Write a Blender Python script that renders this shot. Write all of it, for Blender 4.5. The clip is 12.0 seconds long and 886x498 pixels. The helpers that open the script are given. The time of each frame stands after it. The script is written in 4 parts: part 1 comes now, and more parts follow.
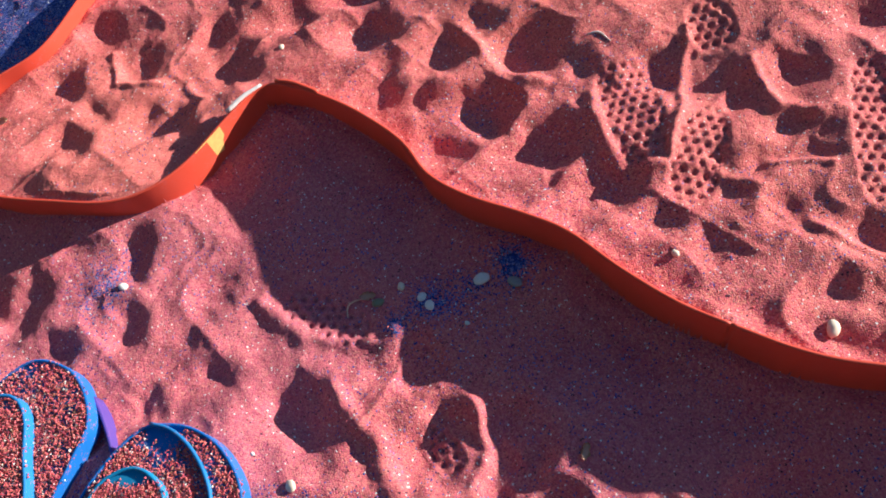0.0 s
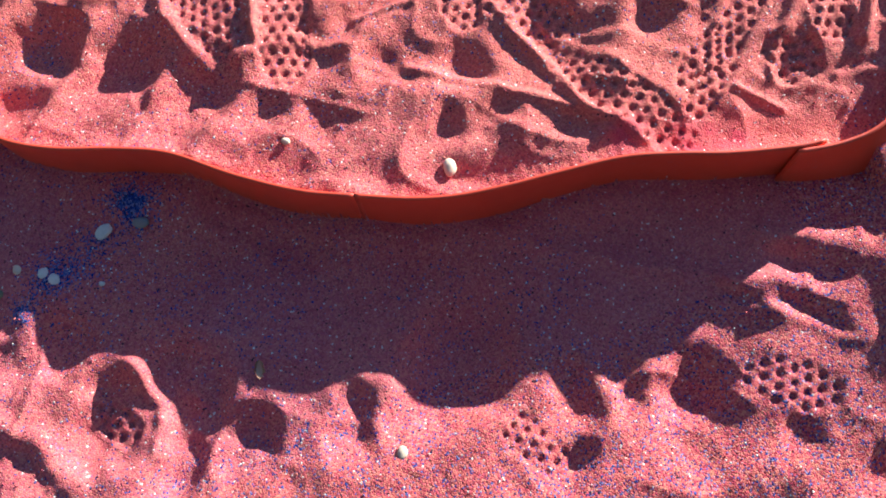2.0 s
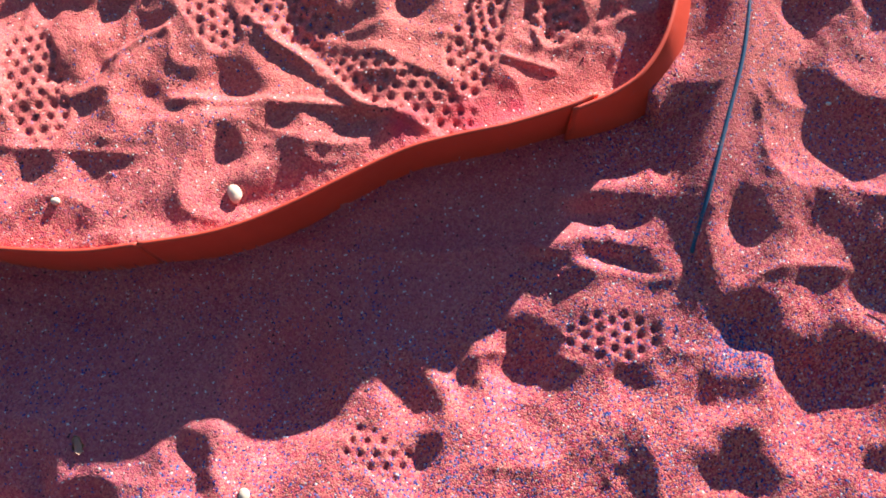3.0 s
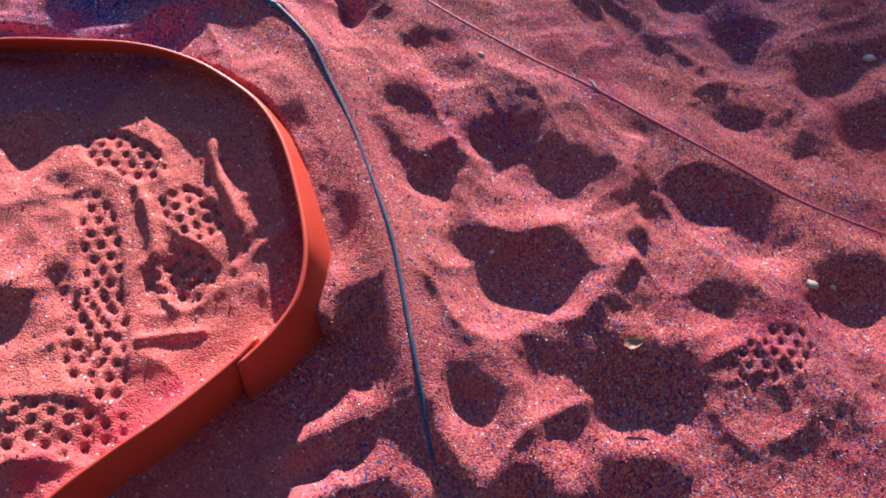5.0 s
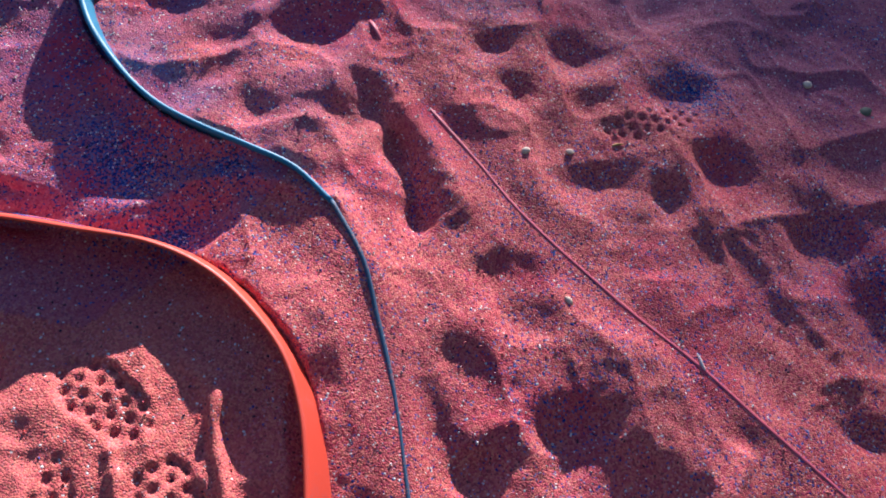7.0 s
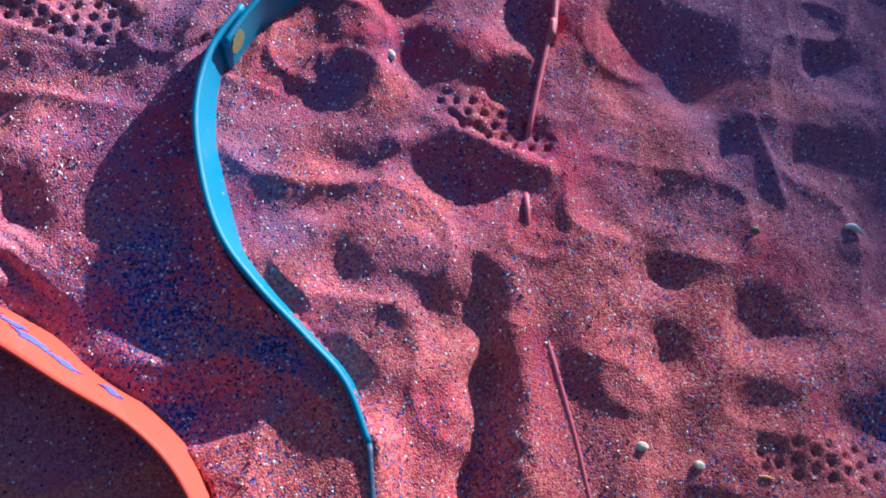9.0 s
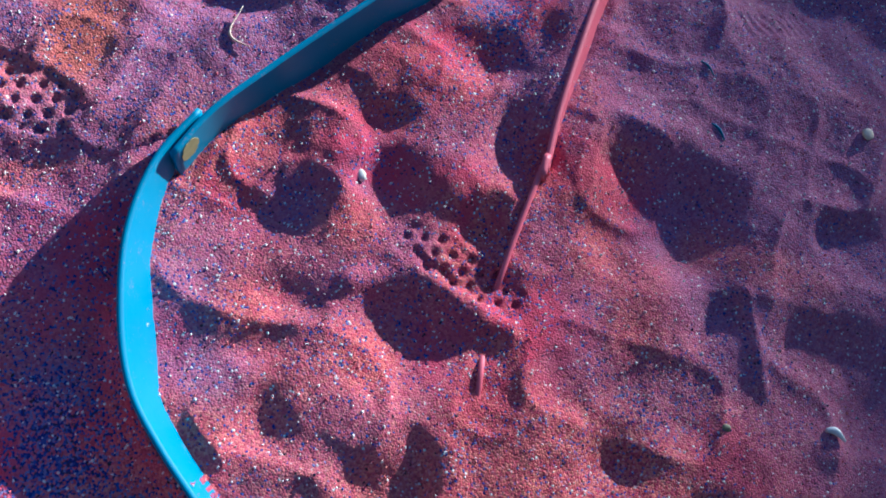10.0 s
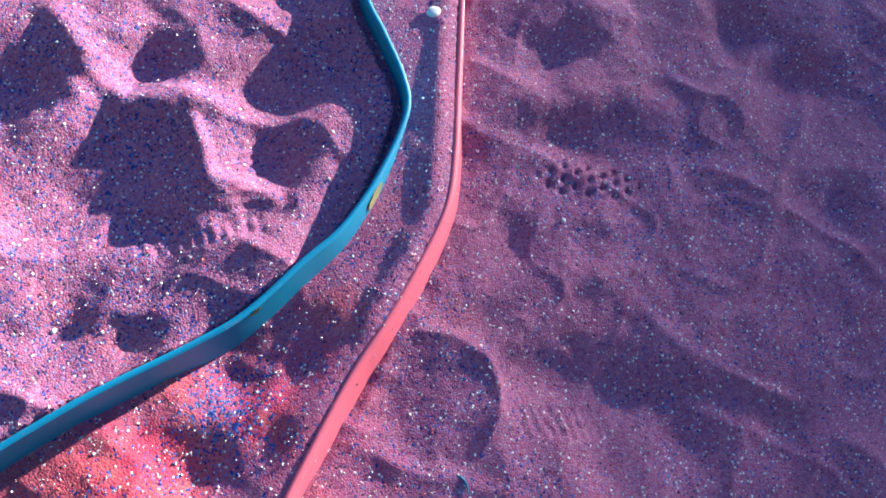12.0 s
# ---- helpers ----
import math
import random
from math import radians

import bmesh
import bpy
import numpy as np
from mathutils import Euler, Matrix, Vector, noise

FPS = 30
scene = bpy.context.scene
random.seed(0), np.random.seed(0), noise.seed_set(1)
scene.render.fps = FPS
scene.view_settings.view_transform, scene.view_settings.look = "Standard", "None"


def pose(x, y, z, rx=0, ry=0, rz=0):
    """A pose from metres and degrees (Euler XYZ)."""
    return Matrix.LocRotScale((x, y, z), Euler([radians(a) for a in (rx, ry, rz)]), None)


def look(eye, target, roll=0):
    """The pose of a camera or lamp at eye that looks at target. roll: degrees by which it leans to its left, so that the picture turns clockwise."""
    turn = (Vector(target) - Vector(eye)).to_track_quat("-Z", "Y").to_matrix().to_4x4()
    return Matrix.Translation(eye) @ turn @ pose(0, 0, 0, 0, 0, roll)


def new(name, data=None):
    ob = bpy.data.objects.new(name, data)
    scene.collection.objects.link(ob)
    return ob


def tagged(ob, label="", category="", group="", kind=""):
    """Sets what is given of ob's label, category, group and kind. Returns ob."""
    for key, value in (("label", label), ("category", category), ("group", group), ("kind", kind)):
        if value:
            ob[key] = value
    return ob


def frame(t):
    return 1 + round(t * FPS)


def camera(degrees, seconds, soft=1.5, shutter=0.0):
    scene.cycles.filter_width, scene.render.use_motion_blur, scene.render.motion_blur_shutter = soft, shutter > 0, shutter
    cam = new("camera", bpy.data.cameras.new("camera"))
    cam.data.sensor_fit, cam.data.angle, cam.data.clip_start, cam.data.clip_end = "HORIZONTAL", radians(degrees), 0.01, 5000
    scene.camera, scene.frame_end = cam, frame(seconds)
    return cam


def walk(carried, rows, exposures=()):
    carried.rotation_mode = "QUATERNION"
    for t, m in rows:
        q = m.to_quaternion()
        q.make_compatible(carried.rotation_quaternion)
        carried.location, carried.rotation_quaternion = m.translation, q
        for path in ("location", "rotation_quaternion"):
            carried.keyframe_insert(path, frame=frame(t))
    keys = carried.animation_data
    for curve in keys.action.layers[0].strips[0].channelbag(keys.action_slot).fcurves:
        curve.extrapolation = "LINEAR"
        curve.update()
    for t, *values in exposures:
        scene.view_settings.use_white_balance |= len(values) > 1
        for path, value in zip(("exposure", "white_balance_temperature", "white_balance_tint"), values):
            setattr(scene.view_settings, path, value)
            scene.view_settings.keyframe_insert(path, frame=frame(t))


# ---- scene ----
cam = camera(58.4, 12.0, soft=1.9)
PATH = [
    (0, (0.257, 0.154, 1.128), (-0.161, 0.987, -0.642), -22.6),
    (0.5, (0.3, 0.165, 1.103), (-0.002, 0.949, -0.713), -21.5),
    (1, (0.352, 0.173, 1.078), (0.194, 0.88, -0.786), -18.2),
    (1.5, (0.409, 0.173, 1.059), (0.369, 0.798, -0.841), -14.7),
    (2, (0.479, 0.161, 1.038), (0.543, 0.723, -0.881), -10.7),
    (2.5, (0.541, 0.153, 1.025), (0.708, 0.652, -0.904), -4.8),
    (3, (0.622, 0.138, 1.018), (0.882, 0.577, -0.916), 0.5),
    (3.5, (0.701, 0.112, 1.009), (1.054, 0.515, -0.918), 4.4),
    (3.7, (0.74, 0.101, 1.005), (1.124, 0.491, -0.919), 5.0),
    (5.3, (0.762, 0.153, 0.885), (1.872, 0.503, -0.741), 12.9),
    (5.5, (0.786, 0.196, 0.889), (1.925, 0.519, -0.723), 13.8),
    (6, (0.864, 0.307, 0.878), (2.035, 0.574, -0.721), 17.3),
    (6.5, (0.974, 0.349, 0.891), (2.064, 0.679, -0.753), 18.9),
    (7, (1.098, 0.414, 0.883), (2.035, 0.848, -0.83), 19.2),
    (7.5, (1.209, 0.513, 0.876), (1.993, 1.108, -0.865), 15.1),
    (7.7, (1.251, 0.542, 0.878), (1.957, 1.149, -0.893), 14.5),
    (9.3, (1.432, 0.762, 0.837), (1.973, 1.254, -1.024), 27.9),
    (9.5, (1.446, 0.821, 0.844), (1.996, 1.257, -1.029), 33.1),
    (10, (1.563, 0.905, 0.851), (2.058, 1.358, -1.033), 34.1),
    (10.5, (1.693, 0.964, 0.875), (2.135, 1.446, -1.015), 31.9),
    (11, (1.794, 1.044, 0.886), (2.266, 1.524, -0.997), 34.1),
    (11.5, (1.889, 1.166, 0.902), (2.369, 1.614, -0.987), 37.3),
    (12, (1.994, 1.304, 0.928), (2.45, 1.819, -0.949), 34.2),
]
walk(cam, [(t, look(eye, target, roll)) for t, eye, target, roll in PATH], [(0.0, 1.05, 5050, 0), (2.5, 1.4, 5050, 0), (3.7, 1.35, 5100, 3), (5.5, 1.15, 5350, 18), (7.7, 1.15, 4850, 12), (9.5, 1.15, 4450, 0), (10.5, 1.3, 4550, 0), (12.0, 2.2, 5050, 0)])

# ---- light: a low warm sun, blue sky ----
SUN_AZ, SUN_EL = 29.0, 13.6
to_sun = Vector((math.cos(radians(SUN_EL)) * math.cos(radians(SUN_AZ)), math.cos(radians(SUN_EL)) * math.sin(radians(SUN_AZ)), math.sin(radians(SUN_EL))))
world = bpy.data.worlds.new("sky_world")
scene.world = world
world.use_nodes = True
wn = world.node_tree.nodes
sky = wn.new("ShaderNodeTexSky")
sky.sky_type, sky.sun_disc = "NISHITA", False
sky.ozone_density, sky.dust_density = 3.5, 0.6
sky.sun_elevation, sky.sun_rotation = radians(SUN_EL), radians(90 - SUN_AZ)
world.node_tree.links.new(sky.outputs[0], wn["Background"].inputs[0])
wn["Background"].inputs[1].default_value = 0.05
sun = new("sun", bpy.data.lights.new("sun", "SUN"))
sun.data.energy, sun.data.angle, sun.data.color = 5.3, radians(0.55), (1.0, 0.78, 0.58)
sun.matrix_world = to_sun.to_track_quat("Z", "Y").to_matrix().to_4x4()


# ---- materials ----
def material(name):
    m = bpy.data.materials.new(name)
    m.use_nodes = True
    return m, m.node_tree.nodes, m.node_tree.links, m.node_tree.nodes["Principled BSDF"]


def node(nodes, kind, **values):
    n = nodes.new(kind)
    for key, value in values.items():
        n.inputs[key].default_value = value
    return n


def ramp(nodes, stops, mode="LINEAR"):
    r = nodes.new("ShaderNodeValToRGB")
    r.color_ramp.interpolation = mode
    while len(r.color_ramp.elements) < len(stops):
        r.color_ramp.elements.new(0.5)
    for e, (p, c) in zip(r.color_ramp.elements, stops):
        e.position, e.color = p, (*c, 1)
    return r


def mix(nodes, links, fac, a, b):
    m = nodes.new("ShaderNodeMix")
    m.data_type = "RGBA"
    for socket, value in ((m.inputs[0], fac), (m.inputs[6], a), (m.inputs[7], b)):
        if isinstance(value, (int, float)):
            socket.default_value = value
        elif isinstance(value, tuple):
            socket.default_value = (*value, 1)
        else:
            links.new(value, socket)
    return m.outputs[2]


def maths(nodes, links, op, a, b=0.0, c=0.0):
    m = nodes.new("ShaderNodeMath")
    m.operation = op
    for socket, value in zip(m.inputs, (a, b, c)):
        if isinstance(value, (int, float)):
            socket.default_value = value
        else:
            links.new(value, socket)
    return m.outputs[0]


GRAIN_COLOURS = [(0.0, (0.42, 0.05, 0.08)), (0.18, (0.66, 0.13, 0.13)), (0.40, (0.74, 0.20, 0.17)), (0.60, (0.58, 0.07, 0.13)), (0.76, (0.80, 0.29, 0.20)), (0.90, (0.70, 0.26, 0.30)), (0.955, (0.22, 0.04, 0.08))]


def sand_material():
    """Dyed grit: every grain has a colour of its own, blue and white ones among the red."""
    m, n, l, bsdf = material("dyed_sand")
    at = n.new("ShaderNodeTexCoord").outputs["Object"]
    attr = {}
    for key in ("blue", "orange", "coarse", "violet", "crimson"):
        a = n.new("ShaderNodeAttribute")
        a.attribute_name = key
        attr[key] = a.outputs["Fac"]
    cells = node(n, "ShaderNodeTexVoronoi", Scale=430.0, Randomness=1.0)
    l.new(at, cells.inputs["Vector"])
    split = n.new("ShaderNodeSeparateColor")
    l.new(cells.outputs["Color"], split.inputs[0])
    r, g, b = split.outputs[0], split.outputs[1], split.outputs[2]
    patch = node(n, "ShaderNodeTexNoise", Scale=9.0, Detail=5.0)
    l.new(at, patch.inputs["Vector"])
    grains = ramp(n, GRAIN_COLOURS, "CONSTANT")
    l.new(r, grains.inputs[0])
    soft_red = ramp(n, [(0.3, (0.56, 0.125, 0.15)), (0.5, (0.62, 0.165, 0.18)), (0.7, (0.66, 0.20, 0.205))])
    l.new(patch.outputs[0], soft_red.inputs[0])
    red = mix(n, l, maths(n, l, "MULTIPLY_ADD", attr["coarse"], 0.75, 0.25), soft_red.outputs[0], grains.outputs[0])
    orange = mix(n, l, maths(n, l, "MULTIPLY", attr["orange"], 0.8), red, (0.72, 0.20, 0.14))
    # mauve: lilac grit, and purple shade put into the sand colour
    mauve = ramp(n, [(0.0, (0.36, 0.09, 0.19)), (0.25, (0.43, 0.14, 0.25)), (0.5, (0.36, 0.15, 0.28)), (0.75, (0.48, 0.21, 0.29)), (0.92, (0.28, 0.11, 0.22))], "CONSTANT")
    l.new(r, mauve.inputs[0])
    orange = mix(n, l, attr["violet"], orange, mauve.outputs[0])
    orange = mix(n, l, maths(n, l, "MULTIPLY", attr["crimson"], maths(n, l, "MULTIPLY_ADD", r, 0.5, 0.5)), orange, (0.60, 0.045, 0.11))
    # blue grains, thicker where blue grit was spilt and where shade is put in as blue
    patch_b = node(n, "ShaderNodeTexNoise", Scale=23.0, Detail=4.0)
    l.new(at, patch_b.inputs["Vector"])
    share = maths(n, l, "MULTIPLY", attr["blue"], maths(n, l, "MULTIPLY_ADD", patch_b.outputs[0], 1.6, 0.2))
    is_blue = maths(n, l, "LESS_THAN", g, share)
    blues = ramp(n, [(0.0, (0.02, 0.04, 0.24)), (0.35, (0.06, 0.10, 0.36)), (0.6, (0.20, 0.20, 0.42)), (0.85, (0.04, 0.04, 0.13))], "CONSTANT")
    l.new(b, blues.inputs[0])
    colour = mix(n, l, is_blue, orange, blues.outputs[0])
    colour = mix(n, l, maths(n, l, "GREATER_THAN", b, 0.990), colour, (0.80, 0.76, 0.72))
    colour = mix(n, l, maths(n, l, "LESS_THAN", b, 0.008), colour, (0.04, 0.03, 0.05))
    l.new(colour, bsdf.inputs["Base Color"])
    bsdf.inputs["Roughness"].default_value = 0.85
    bsdf.inputs["Specular IOR Level"].default_value = 0.25
    # relief of the grains
    lump = maths(n, l, "SUBTRACT", 1.0, cells.outputs["Distance"])
    fine = node(n, "ShaderNodeTexNoise", Scale=160.0, Detail=3.0)
    l.new(at, fine.inputs["Vector"])
    height = maths(n, l, "MULTIPLY_ADD", fine.outputs[0], 0.9, lump)
    bump = node(n, "ShaderNodeBump", Distance=0.0009)
    l.new(maths(n, l, "MULTIPLY_ADD", attr["coarse"], 0.6, 0.5), bump.inputs["Strength"])
    l.new(height, bump.inputs["Height"])
    l.new(bump.outputs[0], bsdf.inputs["Normal"])
    return m


def grain_material(name, stops):
    m, n, l, bsdf = material(name)
    g = n.new("ShaderNodeNewGeometry")
    r = ramp(n, stops, "CONSTANT")
    l.new(g.outputs["Random Per Island"], r.inputs[0])
    l.new(r.outputs[0], bsdf.inputs["Base Color"])
    bsdf.inputs["Roughness"].default_value = 0.6
    return m


def painted(name, colour, dust, rough=0.45, dust_share=0.5):
    """Painted strip: slightly uneven paint, dulled by clinging sand and scuffs."""
    m, n, l, bsdf = material(name)
    at = n.new("ShaderNodeTexCoord").outputs["Object"]
    a = node(n, "ShaderNodeTexNoise", Scale=7.0, Detail=5.0)
    b = node(n, "ShaderNodeTexNoise", Scale=420.0, Detail=2.0)
    c = node(n, "ShaderNodeTexNoise", Scale=38.0, Detail=6.0, Roughness=0.7)
    for t in (a, b, c):
        l.new(at, t.inputs["Vector"])
    tone = mix(n, l, a.outputs[0], tuple(v * 0.86 for v in colour), tuple(min(1, v * 1.12) for v in colour))
    spots = maths(n, l, "GREATER_THAN", maths(n, l, "MULTIPLY_ADD", c.outputs[0], 0.6, maths(n, l, "MULTIPLY", b.outputs[0], 0.5)), 0.70 - 0.1 * dust_share)
    l.new(mix(n, l, maths(n, l, "MULTIPLY", spots, dust_share), tone, dust), bsdf.inputs["Base Color"])
    l.new(maths(n, l, "MULTIPLY_ADD", c.outputs[0], 0.3, rough - 0.1), bsdf.inputs["Roughness"])
    bsdf.inputs["Specular IOR Level"].default_value = 0.35
    bump = node(n, "ShaderNodeBump", Strength=0.12, Distance=0.0015)
    l.new(c.outputs[0], bump.inputs["Height"])
    l.new(bump.outputs[0], bsdf.inputs["Normal"])
    return m


def plain(name, colour, rough=0.7, scale=120.0, spread=0.25):
    m, n, l, bsdf = material(name)
    at = n.new("ShaderNodeTexCoord").outputs["Object"]
    a = node(n, "ShaderNodeTexNoise", Scale=scale, Detail=5.0)
    l.new(at, a.inputs["Vector"])
    l.new(mix(n, l, a.outputs[0], tuple(v * (1 - spread) for v in colour), tuple(min(1, v * (1 + spread)) for v in colour)), bsdf.inputs["Base Color"])
    bsdf.inputs["Roughness"].default_value = rough
    bump = node(n, "ShaderNodeBump", Strength=0.3, Distance=0.001)
    l.new(a.outputs[0], bump.inputs["Height"])
    l.new(bump.outputs[0], bsdf.inputs["Normal"])
    return m


SAND = sand_material()
GRAINS = grain_material("loose_grains", [(0.0, (0.64, 0.13, 0.14)), (0.30, (0.72, 0.22, 0.18)), (0.55, (0.50, 0.08, 0.11)), (0.80, (0.06, 0.09, 0.34)), (0.88, (0.03, 0.03, 0.07)), (0.945, (0.78, 0.75, 0.70))])
COARSE = grain_material("coarse_grit", [(0.0, (0.62, 0.11, 0.13)), (0.28, (0.70, 0.20, 0.16)), (0.48, (0.45, 0.06, 0.10)), (0.64, (0.66, 0.16, 0.15)), (0.82, (0.30, 0.14, 0.08)), (0.88, (0.10, 0.06, 0.08)), (0.95, (0.72, 0.66, 0.60))])
ORANGE = painted("orange_paint", (0.70, 0.082, 0.042), (0.60, 0.13, 0.13))
BLUE = painted("cyan_paint", (0.035, 0.25, 0.43), (0.40, 0.22, 0.34), dust_share=0.3)
DULL_BLUE = painted("dusty_blue_paint", (0.06, 0.13, 0.22), (0.34, 0.18, 0.20), dust_share=0.75)
PINK = painted("pink_paint", (0.76, 0.15, 0.21), (0.62, 0.16, 0.20))
DEEP_BLUE = painted("deep_blue_paint", (0.03, 0.15, 0.50), (0.6, 0.16, 0.16), dust_share=0.5)
SKY_BLUE = painted("sky_blue_paint", (0.045, 0.21, 0.53), (0.6, 0.16, 0.16), dust_share=0.25)
TEAL = painted("bright_blue_paint", (0.04, 0.25, 0.50), (0.6, 0.16, 0.16), dust_share=0.45)
PURPLE = painted("violet_paint", (0.10, 0.06, 0.32), (0.6, 0.16, 0.16), dust_share=0.3)
YELLOW = plain("bare_yellow_wood", (0.80, 0.48, 0.14), 0.6)
OCHRE = plain("ochre_stain", (0.30, 0.27, 0.12), 0.7)
WHITE_EDGE = plain("bare_white_edge", (0.78, 0.70, 0.66), 0.6)
STONE = {"white": plain("pale_stone", (0.82, 0.76, 0.70), 0.7), "cream": plain("cream_stone", (0.78, 0.63, 0.48), 0.75),
         "grey": plain("grey_stone", (0.32, 0.31, 0.31), 0.7), "olive": plain("olive_stone", (0.24, 0.24, 0.15), 0.75)}
LEAF = plain("dry_leaf", (0.86, 0.50, 0.36), 0.7, 60.0, 0.45)
SPLINTER = plain("blue_splinter", (0.03, 0.20, 0.36), 0.6)
SHELL = plain("white_shell", (0.80, 0.78, 0.76), 0.5)
DARK_GREEN = plain("dark_green", (0.045, 0.06, 0.03), 0.8, 9.0, 0.5)
SMEAR = plain("blue_smear", (0.10, 0.12, 0.45), 0.6)
SCREEN_WOOD = plain("shade_screen_wood", (0.26, 0.20, 0.15), 0.85, 6.0, 0.3)


# ---- the lines along which the strips run: x, y, height of the top edge, lean of the top to the left ----
FRONT = [(-0.80, 1.28, .05, 0), (-0.86, 1.09, .05, 0), (-0.95, 1.00, .05, 0), (-1.03, 0.90, .045, 0), (-0.97, 0.79, .045, 0), (-0.84, 0.75, .045, 0),
         (-0.71, 0.74, .045, 0), (-0.61, 0.74, .045, 0), (-0.54, 0.765, .045, 0), (-0.48, 0.82, .045, 0), (-0.42, 0.92, .045, 0), (-0.37, 0.98, .045, 0),
         (-0.31, 0.98, .045, 0), (-0.22, 0.945, .045, 0), (-0.15, 0.905, .045, 0), (-0.09, 0.86, .045, 0), (-0.04, 0.80, .045, 0), (0.03, 0.76, .045, 0),
         (0.12, 0.73, .045, 0), (0.19, 0.70, .045, 0), (0.27, 0.64, .045, 0), (0.35, 0.59, .045, 0)]
FRONT_2 = [(0.42, 0.56, .045, 0), (0.49, 0.533, .045, 0), (0.55, 0.518, .045, 0), (0.62, 0.511, .045, 0), (0.69, 0.508, .045, 0), (0.78, 0.502, .045, 0),
           (0.85, 0.485, .045, 0), (0.92, 0.463, .045, 0), (1.00, 0.446, .045, 0), (1.04, 0.438, .045, .004)]
BEND = [(1.00, 0.436, .045, .002), (1.06, 0.424, .045, .008), (1.12, 0.424, .047, .016), (1.19, 0.450, .05, .028), (1.26, 0.512, .05, .032), (1.32, 0.585, .05, .032),
        (1.355, 0.66, .05, .031), (1.365, 0.75, .048, .029), (1.355, 0.82, .048, .026), (1.329, 0.885, .053, .028), (1.287, 0.95, .058, .034), (1.228, 1.032, .058, .036),
        (1.16, 1.10, .05, .03)]
BACK = [(1.16, 1.10, .05, .03), (1.02, 1.25, .045, 0), (0.72, 1.42, .045, 0), (0.30, 1.50, .045, 0), (-0.25, 1.48, .045, 0), (-0.68, 1.42, .045, 0), (-0.80, 1.28, .05, 0)]
BLUE_LOW = [(1.05, 0.20, -.02, 0), (1.12, 0.265, .0, 0), (1.19, 0.330, .008, 0), (1.265, 0.40, .014, 0), (1.33, 0.475, .018, 0), (1.39, 0.55, .022, 0), (1.44, 0.625, .028, 0),
            (1.48, 0.69, .038, 0), (1.513, 0.77, .04, .005), (1.518, 0.84, .044, .011), (1.499, 0.90, .049, .014), (1.473, 0.97, .052, .016), (1.459, 1.03, .055, .018),
            (1.462, 1.10, .056, .018), (1.477, 1.18, .056, .014), (1.507, 1.25, .053, .006), (1.555, 1.302, .05, 0)]
BLUE_HIGH = [(1.520, 1.255, .05, .002), (1.57, 1.298, .05, .002), (1.64, 1.336, .05, .004), (1.73, 1.380, .052, .006), (1.82, 1.420, .054, .008), (1.92, 1.458, .056, .008), (1.98, 1.486, .058, .008),
             (2.05, 1.534, .06, .012), (2.10, 1.574, .06, .010), (2.15, 1.640, .06, .006), (2.188, 1.72, .06, 0), (2.19, 1.77, .06, 0), (2.175, 1.83, .06, 0), (2.157, 1.90, .06, 0),
             (2.16, 2.05, .055, 0), (2.20, 2.25, .05, 0)]
PINK_LINE = [(1.73, -0.42, -.001, 0), (1.70, -0.21, .001, .002), (1.68, -0.06, .001, .002), (1.685, 0.06, .002, .002), (1.69, 0.20, .003, .002), (1.695, 0.30, .003, .002), (1.692, 0.42, .003, .002),
             (1.70, 0.59, .004, .002), (1.722, 0.70, .003, .002), (1.74, 0.80, .002, .002), (1.752, 0.86, -.010, 0), (1.768, 0.915, -.012, 0), (1.783, 0.945, .004, .003), (1.796, 0.975, .003, .003),
             (1.818, 1.02, -.03, 0), (1.838, 1.055, .000, 0), (1.85, 1.072, .006, .003), (1.88, 1.113, .011, .004), (1.93, 1.178, .016, .005)]
PINK_FAR = [(1.932, 1.172, .016, .005), (1.97, 1.235, .019, .007), (2.03, 1.322, .021, .009), (2.09, 1.405, .022, .01), (2.14, 1.462, .024, .012), (2.19, 1.527, .026, .012),
            (2.235, 1.60, .026, .01), (2.256, 1.67, .024, .008), (2.273, 1.76, .022, .006), (2.30, 1.90, .02, .004), (2.34, 2.12, .02, .002)]


def glide(points, step=0.008):
    """A smooth line through the points."""
    p = np.array(points, float)
    p = np.vstack([2 * p[0] - p[1], p, 2 * p[-1] - p[-2]])
    rows = []
    for a, b, c, d in zip(p, p[1:], p[2:], p[3:]):
        k = max(2, int(np.hypot(*(c - b)[:2]) / step))
        t = (np.arange(k) / k)[:, None]
        rows.append(0.5 * (2 * b + (c - a) * t + (2 * a - 5 * b + 4 * c - d) * t ** 2 + (3 * b - a - 3 * c + d) * t ** 3))
    return np.vstack(rows + [p[-2][None]])


# ---- the ground: one sheet with footprints, hollows and sand banked against the strips ----
X0, X1, Y0, Y1, CELL = -1.20, 3.25, -0.62, 2.30, 0.0035
NX, NY = int((X1 - X0) / CELL), int((Y1 - Y0) / CELL)
gx, gy = np.linspace(X0, X1, NX), np.linspace(Y0, Y1, NY)
GX, GY = np.meshgrid(gx, gy)
rng = np.random.default_rng(7)


